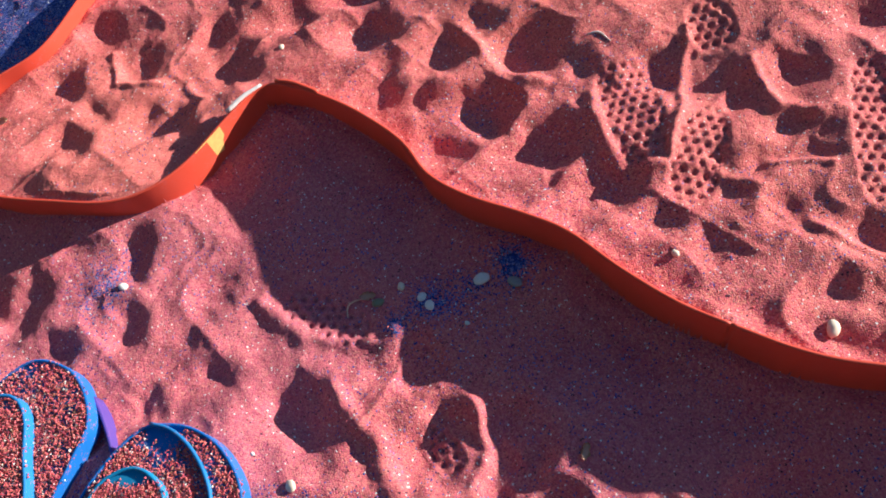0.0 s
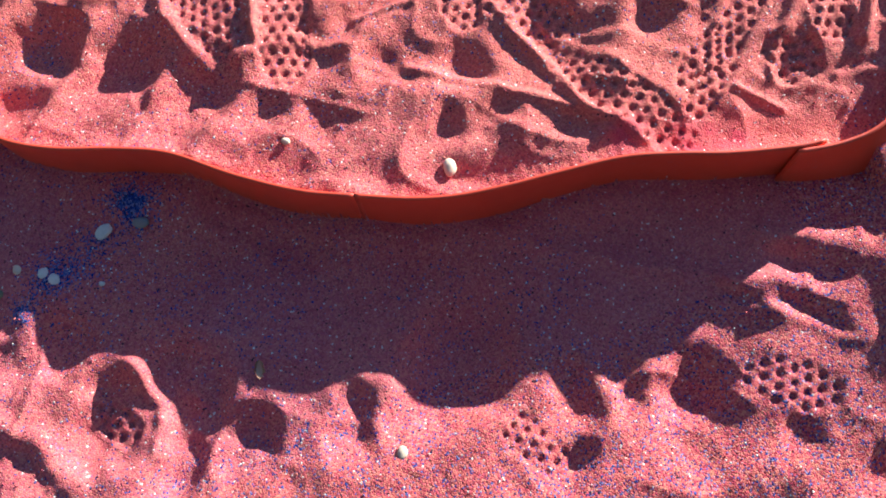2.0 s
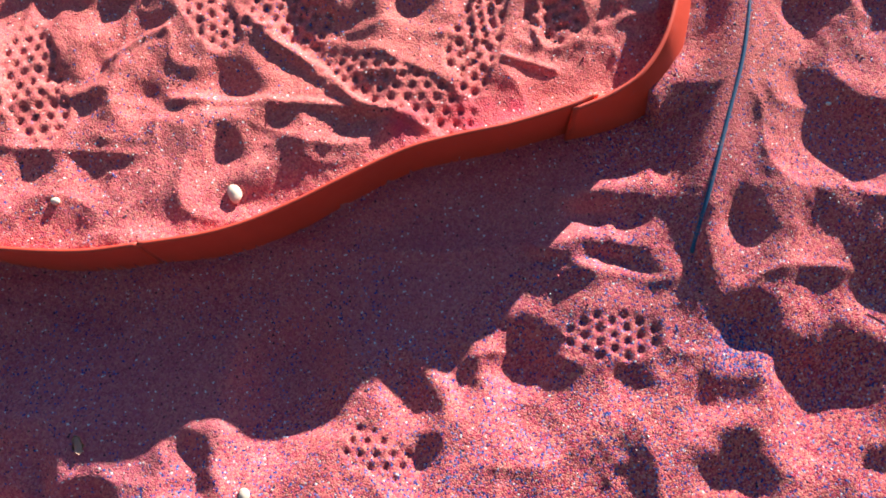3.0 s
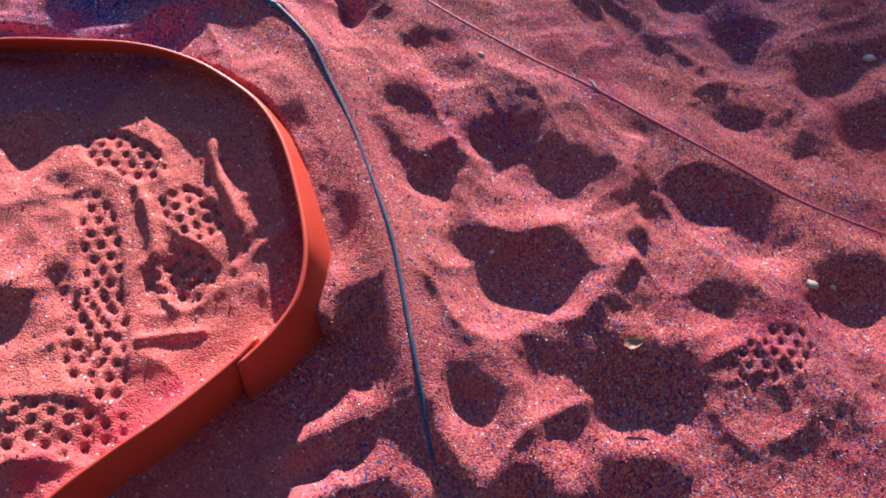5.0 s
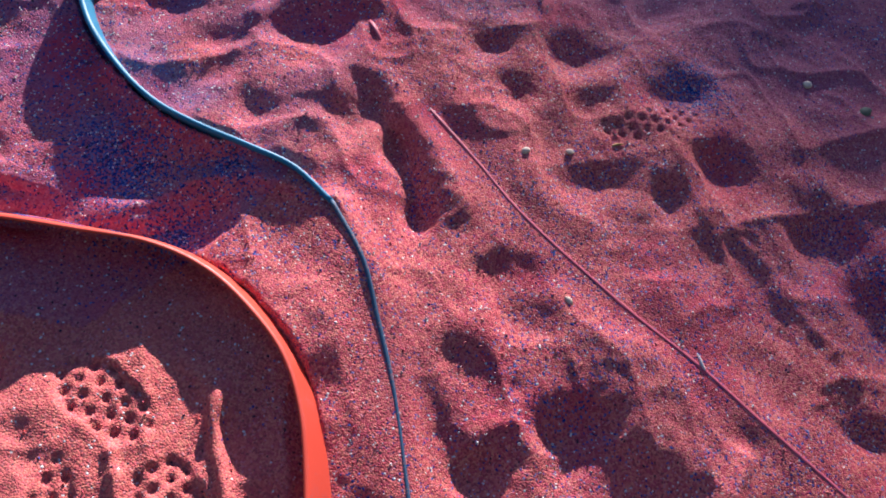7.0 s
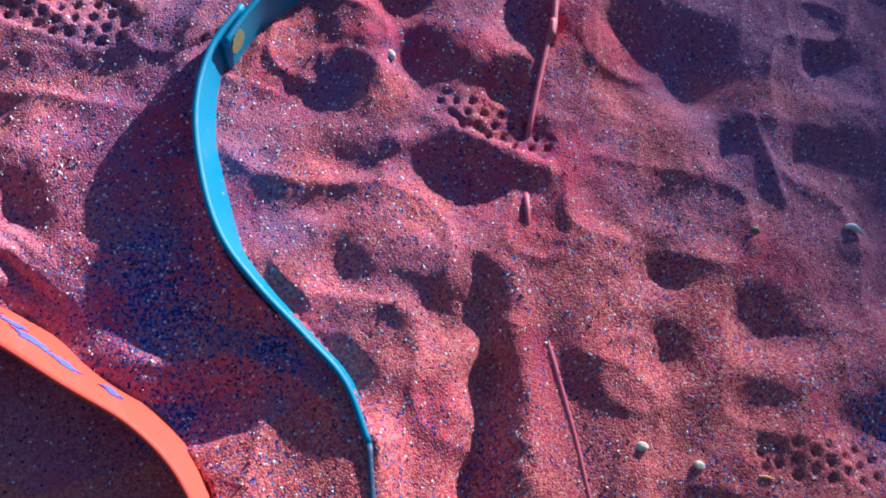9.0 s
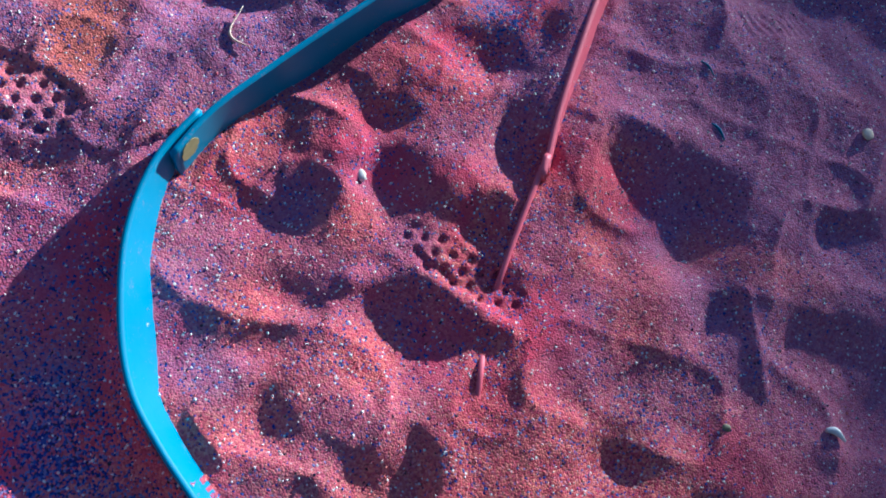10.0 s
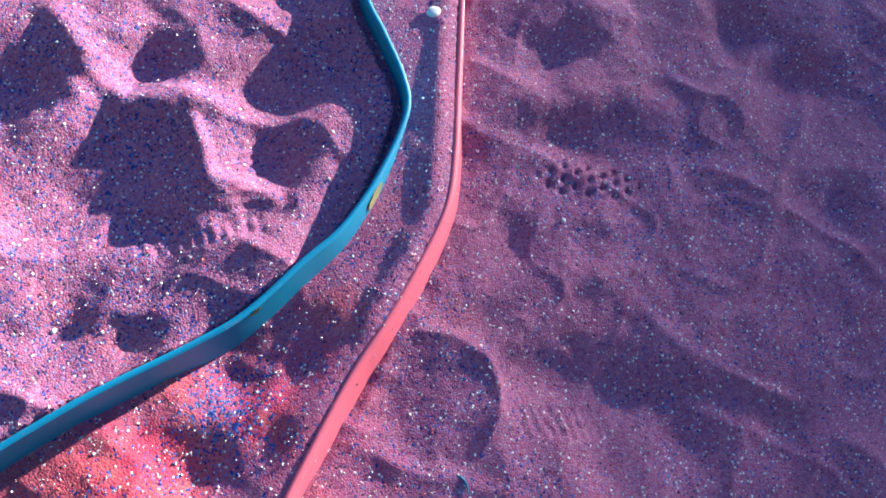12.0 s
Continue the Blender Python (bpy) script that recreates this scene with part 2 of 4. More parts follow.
def lattice(size, seed):
    """Smooth noise over the sheet, about -1 to 1, with lumps of that size."""
    r = np.random.default_rng(seed)
    u, v = (GX - X0 + 0.37 * size) / size, (GY - Y0 + 0.61 * size) / size
    # turned a little, so that no row shows
    u, v = 0.83 * u - 0.56 * v + 200, 0.56 * u + 0.83 * v + 200
    table = r.uniform(-1, 1, (512, 512)).astype(np.float32)
    i, j = np.floor(u).astype(int), np.floor(v).astype(int)
    f, g = u - i, v - j
    f, g = f * f * f * (f * (f * 6 - 15) + 10), g * g * g * (g * (g * 6 - 15) + 10)
    i, j, k, m = i % 512, j % 512, (i + 1) % 512, (j + 1) % 512
    return (table[i, j] * (1 - f) + table[k, j] * f) * (1 - g) + (table[i, m] * (1 - f) + table[k, m] * f) * g


def within(line):
    """Which points of the sheet lie inside a closed line."""
    p = np.array([q[:2] for q in line])
    inside = np.zeros(GX.shape, bool)
    for (xa, ya), (xb, yb) in zip(p, np.roll(p, -1, 0)):
        if ya != yb:
            crosses = (GY > min(ya, yb)) & (GY <= max(ya, yb))
            inside ^= crosses & (GX < xa + (GY - ya) * (xb - xa) / (yb - ya))
    return inside


def ease(a, b, v):
    t = np.clip((v - a) / (b - a), 0, 1)
    return t * t * (3 - 2 * t)


def bell(x, y, r):
    return np.exp(-((GX - x) ** 2 + (GY - y) ** 2) / (r * r))



def shifted(line, share):
    """The line where a leaning strip meets the sand, a share of the way to its top."""
    p = glide(line, 0.02)
    d = np.gradient(p[:, :2], axis=0)
    d /= np.hypot(d[:, 0], d[:, 1])[:, None]
    p[:, 0] -= d[:, 1] * p[:, 3] * share
    p[:, 1] += d[:, 0] * p[:, 3] * share
    return p


PEN = within(shifted(FRONT + FRONT_2 + BEND[1:] + BACK[1:], 0.35))
NORTH = within([tuple(q) for q in shifted(BLUE_HIGH, 0.3)] + [(2.2, 2.6), (0.9, 2.6), (0.9, 1.45), (1.24, 1.31), (1.47, 1.28)])
HOLLOW_B = within([tuple(q) for q in glide(BLUE_LOW[9:], 0.02)] + [(1.40, 1.27), (1.24, 1.23), (1.0, 1.1), (1.2, 0.85), (1.40, 0.83)])
EAST = within([tuple(q) for q in glide(BLUE_LOW, 0.02)] + [(3.5, 1.3), (3.5, -1), (1.0, -1)])
level = np.where(PEN, 0.012 + 0.016 * ease(1.15, 0.8, GX) * ease(0.95, 0.65, GY) + 0.012 * ease(-0.2, -0.5, GX) * ease(1.0, 0.8, GY), 0.0)
level = np.where(~PEN & (GX < 1.26) & (GY < 1.0) & ~EAST, -0.004 - (0.042 + 0.012 * ease(0.15, 0.45, GX) * ease(0.9, 0.6, GX)) * (0.30 + 0.70 * ease(-0.35, 0.2, GX - 0.5 * np.clip(0.75 - GY, 0, 0.5))) * ease(1.32, 1.16, GX) * ease(0.06, 0.34, GY + 0.10 * np.clip(GX - 0.3, 0, 1)), level)
level = np.where(~PEN & (GX < -0.25) & (GY < 0.8), level * ease(-0.75, -0.2, GX) * 0.8 - 0.012, level)
between = ~PEN & ~EAST & (GX > 1.12) & (GY > 0.38) & (GY < 0.92)
level = np.where(between, np.interp(GY, [0.38, 0.45, 0.55, 0.70, 0.80, 0.92], [0.0, 0.014, 0.018, 0.027, 0.028, 0.018]), level)
level = np.where(NORTH, 0.028, level)
level = np.where(HOLLOW_B & ~PEN, 0.021, level)
level += 0.021 * bell(0.97, 0.27, 0.11) + 0.016 * PEN * bell(1.12, 0.75, 0.15)
level -= 0.075 * np.clip(0.25 - GY, 0, 0.4) * ease(1.5, 1.1, GX) * ease(-0.62, -0.25, GY)


def nearest(lines, reach, step=0.012):
    """How far each point of the sheet lies from the lines, and the top of the strip there."""
    away, top_ = np.full(GX.shape, 9.0), np.zeros(GX.shape)
    for line in lines:
        for x, y, z, _ in glide(line, step):
            s = window(x, y, reach)
            d = np.hypot(GX[s] - x, GY[s] - y)
            near = d < away[s]
            away[s], top_[s] = np.where(near, d, away[s]), np.where(near, z, top_[s])
    return away, top_


def window(x, y, reach):
    a, b = np.searchsorted(gx, (x - reach, x + reach))
    c, d = np.searchsorted(gy, (y - reach, y + reach))
    return np.s_[c:d, a:b]


def blurred(a, reach):
    k = max(1, int(reach / CELL))
    for axis in (0, 1, 0, 1, 0, 1):
        pad = [(k + 1, k), (0, 0)] if axis == 0 else [(0, 0), (k + 1, k)]
        c = np.cumsum(np.pad(a, pad, mode="edge"), axis)
        a = (np.take(c, range(2 * k + 1, c.shape[axis]), axis) - np.take(c, range(0, c.shape[axis] - 2 * k - 1), axis)) / (2 * k + 1)
    return a


AWAY, _ = nearest((FRONT + FRONT_2, BEND, BACK, BLUE_LOW, BLUE_HIGH), 0.12)
hold = np.exp(-(AWAY / 0.045) ** 2)
level = level * hold + blurred(level, 0.03) * (1 - hold)
level -= 0.012 * np.exp(-(np.abs(GY - np.interp(GX, [1.6, 1.82, 1.98, 2.1], [1.32, 1.42, 1.486, 1.574])) / 0.05) ** 2) * ~NORTH * ease(1.62, 1.72, GX) * ease(2.15, 2.05, GX)
level += 0.012 * np.where(PEN | NORTH, 0, bell(1.62, 0.75, 0.16)) - 0.006 * ease(1.95, 2.2, GX)
DEEP = 1 + 0.35 * ease(1.95, 2.25, GX)
level -= (0.016 * bell(-0.20, 0.60, 0.10) + 0.014 * bell(-0.16, 0.545, 0.07)) * ~PEN
crests = (1 - np.abs(lattice(0.13, 6))) ** 3 * 0.009 + (1 - np.abs(lattice(0.07, 7))) ** 3 * 0.004
HEIGHT = level + 0.010 * lattice(0.20, 1) + 0.0065 * lattice(0.10, 2) + crests * np.where(PEN, 0.9, 0.7) * DEEP - 0.003 + 0.007 * (DEEP - 1) * lattice(0.17, 8) + 0.0026 * lattice(0.06, 9) * ease(1.2, 1.5, GX) + 0.0019 * lattice(0.045, 3) + 0.0009 * lattice(0.018, 4) + 0.0005 * lattice(0.008, 5)
HEIGHT += 0.0045 * lattice(0.085, 41) * blurred((~PEN & ~EAST & (GX < 1.05) & (GY < 0.95)).astype(float), 0.025)
pits = np.zeros_like(HEIGHT)
rims = np.zeros_like(HEIGHT)
treads = np.zeros_like(HEIGHT)
ridges = np.zeros_like(HEIGHT)
LUMPS = 0.5 + lattice(0.06, 15)
WARP_X, WARP_Y = 0.012 * lattice(0.05, 11) + 0.004 * lattice(0.02, 13), 0.012 * lattice(0.05, 12) + 0.004 * lattice(0.02, 14)


SUN_SLOPE = math.tan(radians(SUN_EL))


def hollow(x, y, length, width, angle, strength=1.0):
    """A scoop left by a foot: a steep side towards the sun, a long rise away from it, and sand pushed up round it."""
    s = window(x, y, 1.6 * max(length, width) + 0.04)
    u, v = GX[s] + WARP_X[s] - x, GY[s] + WARP_Y[s] - y
    ca, sa = math.cos(radians(angle)), math.sin(radians(angle))
    a, b = 0.55 * length + 0.004, 0.55 * width + 0.004
    p, q = (u * ca + v * sa) / a, (v * ca - u * sa) / b
    # the sun's way across the scoop, in units of its half axes
    sx, sy = -(to_sun.x * ca + to_sun.y * sa) / a, -(to_sun.y * ca - to_sun.x * sa) / b
    pace = math.hypot(sx, sy)
    sx, sy = sx / pace, sy / pace
    ahead, off = p * sx + q * sy, p * sy - q * sx
    half = np.sqrt(np.clip(1 - off * off, 0.02, 1))
    go = (ahead + half) / (2 * half)
    deep = 2 / pace * SUN_SLOPE / math.cos(radians(SUN_EL)) * np.clip(1 - off * off, 0, 1) ** 0.75
    strength *= (0.80 if x < 1.13 and y > 0.45 else 1.0) * min(1.0, 0.026 / float(deep.max(initial=0.01))) ** 0.6
    bowl = 1.15 * strength * deep * ease(-0.25, 0.65, go) * (1 - ease(0.72, 1.9, go))
    pits[s] = np.maximum(pits[s], bowl) + 0.25 * np.minimum(pits[s], bowl)
    r = (np.abs(p) ** 2.2 + np.abs(q) ** 2.2) ** (1 / 2.2)
    rims[s] = np.maximum(rims[s], 0.16 * strength * float(deep.max(initial=0)) * np.exp(-((r - 1.25) / 0.38) ** 2) * (0.5 + 0.7 * LUMPS[s]))


def clog_print(x, y, length, width, angle, press=0.004):
    """The print of a clog's sole: a flat tread with rows of round studs."""
    s = window(x, y, 0.75 * length + 0.03)
    u, v = GX[s] + 0.25 * WARP_X[s] - x, GY[s] + 0.25 * WARP_Y[s] - y
    ca, sa = math.cos(radians(angle)), math.sin(radians(angle))
    p, q = u * ca + v * sa, v * ca - u * sa
    inside = 1 - ease(0.85, 1.08, ((np.abs(p) / (length / 2)) ** 3 + (np.abs(q) / (width / 2)) ** 3) ** (1 / 3))
    pitch = 0.0185
    row = np.round(p / pitch)
    across = q / pitch + 0.5 * (row % 2)
    dist = np.hypot(p / pitch - row, across - np.round(across))
    studs = 1 - ease(0.16, 0.32, dist)
    flat = inside * 0.75
    treads[s] = np.maximum(treads[s], inside * (press + 0.0055 * studs))
    pits[s] *= 1 - 0.5 * flat
    rims[s] = np.maximum(rims[s], 0.003 * np.exp(-((inside - 0.5) / 0.3) ** 2))


def furrow(xa, ya, xb, yb, width, depth):
    """A narrow groove (or, with a minus, a crest) dragged through the sand."""
    s = window((xa + xb) / 2, (ya + yb) / 2, 0.5 * math.hypot(xb - xa, yb - ya) + 3 * width)
    u, v = GX[s] + 0.5 * WARP_X[s], GY[s] + 0.5 * WARP_Y[s]
    d = np.array((xb - xa, yb - ya))
    t = np.clip(((u - xa) * d[0] + (v - ya) * d[1]) / (d @ d), 0, 1)
    shape = depth * np.exp(-(np.hypot(u - xa - t * d[0], v - ya - t * d[1]) / width) ** 2)
    if depth < 0:
        ridges[s] = np.maximum(ridges[s], -shape)
    else:
        treads[s] += shape


# where feet stood, dug and slid
hollow(-0.755, 1.156, 0.071, 0.052, -59)
hollow(-0.528, 1.144, 0.053, 0.051, -66)
hollow(-0.469, 1.064, 0.115, 0.085, -73)
hollow(-0.660, 1.077, 0.076, 0.050, -59)
hollow(-0.817, 1.022, 0.087, 0.066, -42)
hollow(-0.711, 0.956, 0.064, 0.043, -55)
hollow(-0.610, 0.951, 0.084, 0.049, -62)
hollow(-0.736, 0.877, 0.105, 0.063, -47)
hollow(-0.547, 0.935, 0.074, 0.069, -117)
hollow(-0.349, 1.191, 0.096, 0.078, -21)
hollow(-0.185, 1.135, 0.095, 0.067, -44)
hollow(-0.048, 1.086, 0.106, 0.072, -76)
hollow(0.034, 0.957, 0.112, 0.088, -42)
hollow(0.107, 1.084, 0.117, 0.093, -58)
hollow(0.020, 1.136, 0.091, 0.055, -50)
hollow(-0.146, 1.019, 0.104, 0.042, -82)
hollow(-0.064, 0.968, 0.068, 0.035, -62)
hollow(-0.021, 0.880, 0.096, 0.052, -34)
hollow(0.171, 0.878, 0.123, 0.076, -13)
hollow(0.173, 0.792, 0.059, 0.059, -32)
hollow(0.256, 0.792, 0.103, 0.097, -39)
hollow(0.322, 1.024, 0.089, 0.050, -57)
hollow(0.196, 1.046, 0.062, 0.034, -80)
hollow(0.447, 0.969, 0.079, 0.055, -72)
hollow(0.560, 0.907, 0.123, 0.056, -58)
hollow(0.437, 0.822, 0.086, 0.044, -70)
hollow(0.512, 0.757, 0.045, 0.036, -52)
hollow(0.582, 0.631, 0.054, 0.053, -39)
hollow(0.334, 0.733, 0.053, 0.048, -23)
hollow(0.417, 0.692, 0.058, 0.056, -19, 0.62)
hollow(0.546, 1.024, 0.092, 0.062, -80)
hollow(0.650, 1.131, 0.071, 0.057, -38)
hollow(0.390, 1.221, 0.091, 0.075, -28)
hollow(-0.248, 1.246, 0.101, 0.087, -3)
hollow(-0.561, 0.661, 0.108, 0.052, -69)
hollow(-0.727, 0.555, 0.127, 0.062, -82)
hollow(-0.538, 0.532, 0.065, 0.059, -61)
hollow(-0.655, 0.476, 0.079, 0.070, -139)
hollow(-0.353, 0.460, 0.062, 0.053, -36)
hollow(-0.465, 0.407, 0.062, 0.039, -64)
hollow(-0.196, 0.395, 0.153, 0.079, -51)
hollow(-0.111, 0.396, 0.104, 0.042, -67, 0.64)
hollow(0.022, 0.385, 0.108, 0.070, -71)
hollow(-0.034, 0.505, 0.087, 0.061, -70)
hollow(0.108, 0.376, 0.128, 0.048, -81)
hollow(0.165, 0.364, 0.107, 0.039, -91)
hollow(0.304, 0.564, 0.112, 0.070, -24, 0.49)
hollow(-0.405, 0.588, 0.116, 0.045, 68, 0.51)
hollow(-0.181, 0.748, 0.076, 0.062, -16, 0.37)
hollow(-0.788, 0.546, 0.087, 0.057, -16)
hollow(0.124, 0.425, 0.053, 0.047, -84)
hollow(0.105, 0.308, 0.141, 0.048, -98)
hollow(0.205, 0.304, 0.083, 0.045, -88)
hollow(0.341, 0.285, 0.093, 0.037, -100)
hollow(0.514, 0.332, 0.158, 0.108, -99)
hollow(0.628, 0.231, 0.083, 0.052, -94)
hollow(0.710, 0.224, 0.065, 0.032, -106)
hollow(0.794, 0.203, 0.072, 0.059, -66)
hollow(0.596, 0.156, 0.049, 0.041, -19)
hollow(0.793, 0.722, 0.146, 0.082, -56)
hollow(0.909, 0.712, 0.076, 0.050, -88)
hollow(0.973, 0.687, 0.049, 0.033, -94)
hollow(0.979, 0.746, 0.041, 0.038, -45)
hollow(0.644, 0.630, 0.053, 0.053, -34)
hollow(0.755, 0.570, 0.058, 0.031, -23)
hollow(0.522, 0.867, 0.087, 0.040, -174)
hollow(0.865, 0.774, 0.040, 0.033, -127)
hollow(0.922, 0.524, 0.055, 0.070, 148, 0.33)
hollow(0.624, 0.719, 0.073, 0.046, -42)
hollow(1.238, 0.457, 0.041, 0.041, -42)
hollow(0.985, 0.024, 0.083, 0.043, -30)
hollow(0.965, -0.049, 0.066, 0.028, -39)
hollow(0.890, 0.098, 0.035, 0.024, -84)
hollow(0.977, 0.250, 0.110, 0.035, -37)
hollow(0.991, 0.297, 0.095, 0.032, -38)
hollow(1.275, 0.460, 0.047, 0.038, -66)
hollow(1.022, 0.691, 0.040, 0.028, -116)
hollow(1.030, 0.748, 0.043, 0.035, -68)
hollow(1.072, 0.779, 0.049, 0.034, -62)
hollow(1.156, 0.538, 0.048, 0.025, -26)
hollow(1.264, 1.140, 0.063, 0.033, -104)
hollow(1.259, 1.036, 0.141, 0.043, -59)
hollow(1.098, 0.871, 0.065, 0.042, -78)
hollow(1.189, 0.849, 0.077, 0.048, -43, 0.48)
hollow(1.896, 1.814, 0.069, 0.078, -16)
hollow(1.745, 1.782, 0.054, 0.123, -15)
hollow(1.857, 1.696, 0.127, 0.109, -4, 0.75)
hollow(1.888, 1.628, 0.110, 0.050, -13)
hollow(2.091, 1.808, 0.132, 0.106, -14, 0.75)
hollow(2.035, 1.689, 0.112, 0.056, -74)
hollow(2.008, 1.616, 0.094, 0.029, -12)
hollow(1.894, 1.900, 0.042, 0.024, -18)
hollow(1.871, 1.488, 0.038, 0.032, -17)
hollow(1.959, 1.433, 0.049, 0.037, -44)
hollow(2.033, 1.440, 0.088, 0.039, -23)
hollow(1.904, 1.353, 0.128, 0.047, -38)
hollow(2.018, 1.358, 0.057, 0.043, -45)
hollow(2.237, 1.805, 0.038, 0.041, -62, 0.6)
hollow(1.731, 1.505, 0.027, 0.023, -34)
hollow(1.806, 1.503, 0.039, 0.022, -26)
hollow(2.080, 1.913, 0.046, 0.026, -23)
hollow(2.475, 1.698, 0.238, 0.068, -8, 0.6)
hollow(2.607, 1.672, 0.054, 0.046, -77, 0.6)
hollow(2.456, 1.843, 0.078, 0.045, 4, 0.6)
hollow(2.570, 1.843, 0.045, 0.030, -27, 0.6)
hollow(2.327, 1.562, 0.092, 0.031, -53, 0.6)
hollow(2.275, 1.464, 0.044, 0.029, -16, 0.6)
hollow(2.747, 1.861, 0.132, 0.059, -6, 0.6)
hollow(2.867, 1.774, 0.155, 0.049, -6, 0.6)
hollow(2.808, 1.566, 0.076, 0.077, -39, 0.6)
hollow(2.350, 1.394, 0.221, 0.042, -7, 0.6)
hollow(2.595, 1.407, 0.041, 0.040, -28, 0.6)
hollow(2.498, 1.304, 0.088, 0.054, -60, 0.6)
hollow(2.442, 1.551, 0.055, 0.032, -14, 0.6)
hollow(2.661, 1.690, 0.040, 0.039, -45, 0.6)
hollow(1.624, 1.477, 0.078, 0.060, -12)
hollow(1.759, 1.285, 0.053, 0.039, -1)
hollow(1.918, 1.225, 0.086, 0.053, -74)
hollow(2.050, 1.463, 0.099, 0.061, -20)
hollow(2.105, 1.120, 0.160, 0.106, -48)
hollow(1.998, 1.045, 0.057, 0.032, -46)
hollow(2.100, 0.963, 0.042, 0.046, -11)
hollow(1.631, 1.209, 0.067, 0.039, -15)
hollow(1.613, 1.092, 0.066, 0.029, -65)
hollow(1.577, 1.053, 0.040, 0.018, -14)
hollow(1.790, 1.003, 0.035, 0.028, -40)
hollow(2.231, 1.294, 0.064, 0.026, -29, 0.6)
hollow(2.422, 1.354, 0.188, 0.043, -9, 0.6)
hollow(1.561, 0.994, 0.034, 0.028, -12)
hollow(1.471, 1.516, 0.049, 0.051, -14)
hollow(1.757, 1.200, 0.080, 0.059, -43)
hollow(1.819, 1.140, 0.093, 0.035, -44)
hollow(1.727, 1.053, 0.096, 0.067, -33)
hollow(1.725, 1.002, 0.073, 0.055, -20)
hollow(1.671, 0.868, 0.089, 0.058, -23)
hollow(1.669, 0.792, 0.050, 0.047, -26)
hollow(1.554, 0.965, 0.074, 0.033, -67)
hollow(1.567, 1.058, 0.045, 0.019, -34)
hollow(1.928, 0.837, 0.077, 0.056, -69)
hollow(2.025, 0.724, 0.119, 0.059, -39)
hollow(1.945, 0.658, 0.091, 0.045, -36)
hollow(2.311, 1.018, 0.078, 0.050, -15, 0.6)
hollow(2.061, 1.186, 0.034, 0.042, -43)
hollow(2.153, 0.771, 0.092, 0.034, -32, 0.6)
hollow(1.388, 0.892, 0.099, 0.038, -23)
hollow(1.496, 1.086, 0.092, 0.007, -75)
hollow(1.257, 1.040, 0.094, 0.042, -65)
hollow(1.643, 0.739, 0.144, 0.048, -120)
hollow(1.636, 0.641, 0.028, 0.021, -45)
hollow(1.681, 0.573, 0.035, 0.029, -74)
hollow(1.625, 0.550, 0.117, 0.044, -46)
hollow(1.590, 0.505, 0.088, 0.047, -52)
hollow(1.695, 0.418, 0.040, 0.026, -78)
hollow(2.078, 0.567, 0.087, 0.042, -35)
hollow(1.833, 0.556, 0.134, 0.039, -33)
hollow(1.897, 0.464, 0.050, 0.047, -56)
hollow(2.010, 0.447, 0.108, 0.058, -50)
hollow(2.186, 0.727, 0.143, 0.095, -52, 0.6)
hollow(2.313, 0.817, 0.332, 0.128, -39, 0.6)
hollow(1.875, 0.748, 0.061, 0.039, -84)
hollow(1.274, 1.140, 0.093, 0.030, -97)
hollow(1.552, 0.428, 0.114, 0.017, -39, 0.50)
hollow(1.648, 0.347, 0.140, 0.022, -41, 0.50)
hollow(1.510, 0.360, 0.088, 0.063, -46, 0.75)
hollow(1.525, 0.248, 0.168, 0.075, -71, 0.50)
hollow(1.395, 0.403, 0.078, 0.049, -115, 0.90)
hollow(1.410, 0.502, 0.130, 0.014, -112)
hollow(1.325, 0.327, 0.055, 0.035, -109)
hollow(1.334, 0.227, 0.169, 0.092, -54, 0.80)
hollow(1.389, 0.126, 0.070, 0.012, -21)
hollow(1.611, 0.057, 0.239, 0.097, -48, 0.70)
hollow(1.563, -0.021, 0.125, 0.042, -54)
hollow(1.684, 0.196, 0.039, 0.026, -48)
hollow(1.236, 0.145, 0.071, 0.055, -59)
hollow(1.291, 0.025, 0.148, 0.063, -50, 0.80)
hollow(1.144, 0.212, 0.064, 0.046, -107)
hollow(1.447, -0.011, 0.082, 0.030, -59)
hollow(1.569, -0.171, 0.163, 0.088, -43)
hollow(1.914, -0.130, 0.132, 0.117, -51)
hollow(1.770, -0.030, 0.030, 0.035, -57)
hollow(1.796, 0.077, 0.099, 0.034, -56)
hollow(2.030, 0.267, 0.124, 0.083, -50)
hollow(2.170, 0.145, 0.110, 0.065, -75)
hollow(1.998, 0.154, 0.131, 0.096, -95)
hollow(2.017, -0.041, 0.208, 0.066, -32)
hollow(1.459, -0.228, 0.046, 0.046, -68)
hollow(1.371, 0.067, 0.053, 0.031, -77)
hollow(1.284, 0.463, 0.044, 0.028, -63)
hollow(1.061, 0.071, 0.075, 0.057, -48)
hollow(1.121, -0.038, 0.147, 0.102, -37)
hollow(0.987, 0.025, 0.065, 0.036, -40)
hollow(0.966, -0.037, 0.086, 0.021, -37)
hollow(0.893, 0.110, 0.030, 0.021, -50)
hollow(0.939, -0.068, 0.112, 0.037, -44)
hollow(1.099, -0.150, 0.056, 0.031, -16)

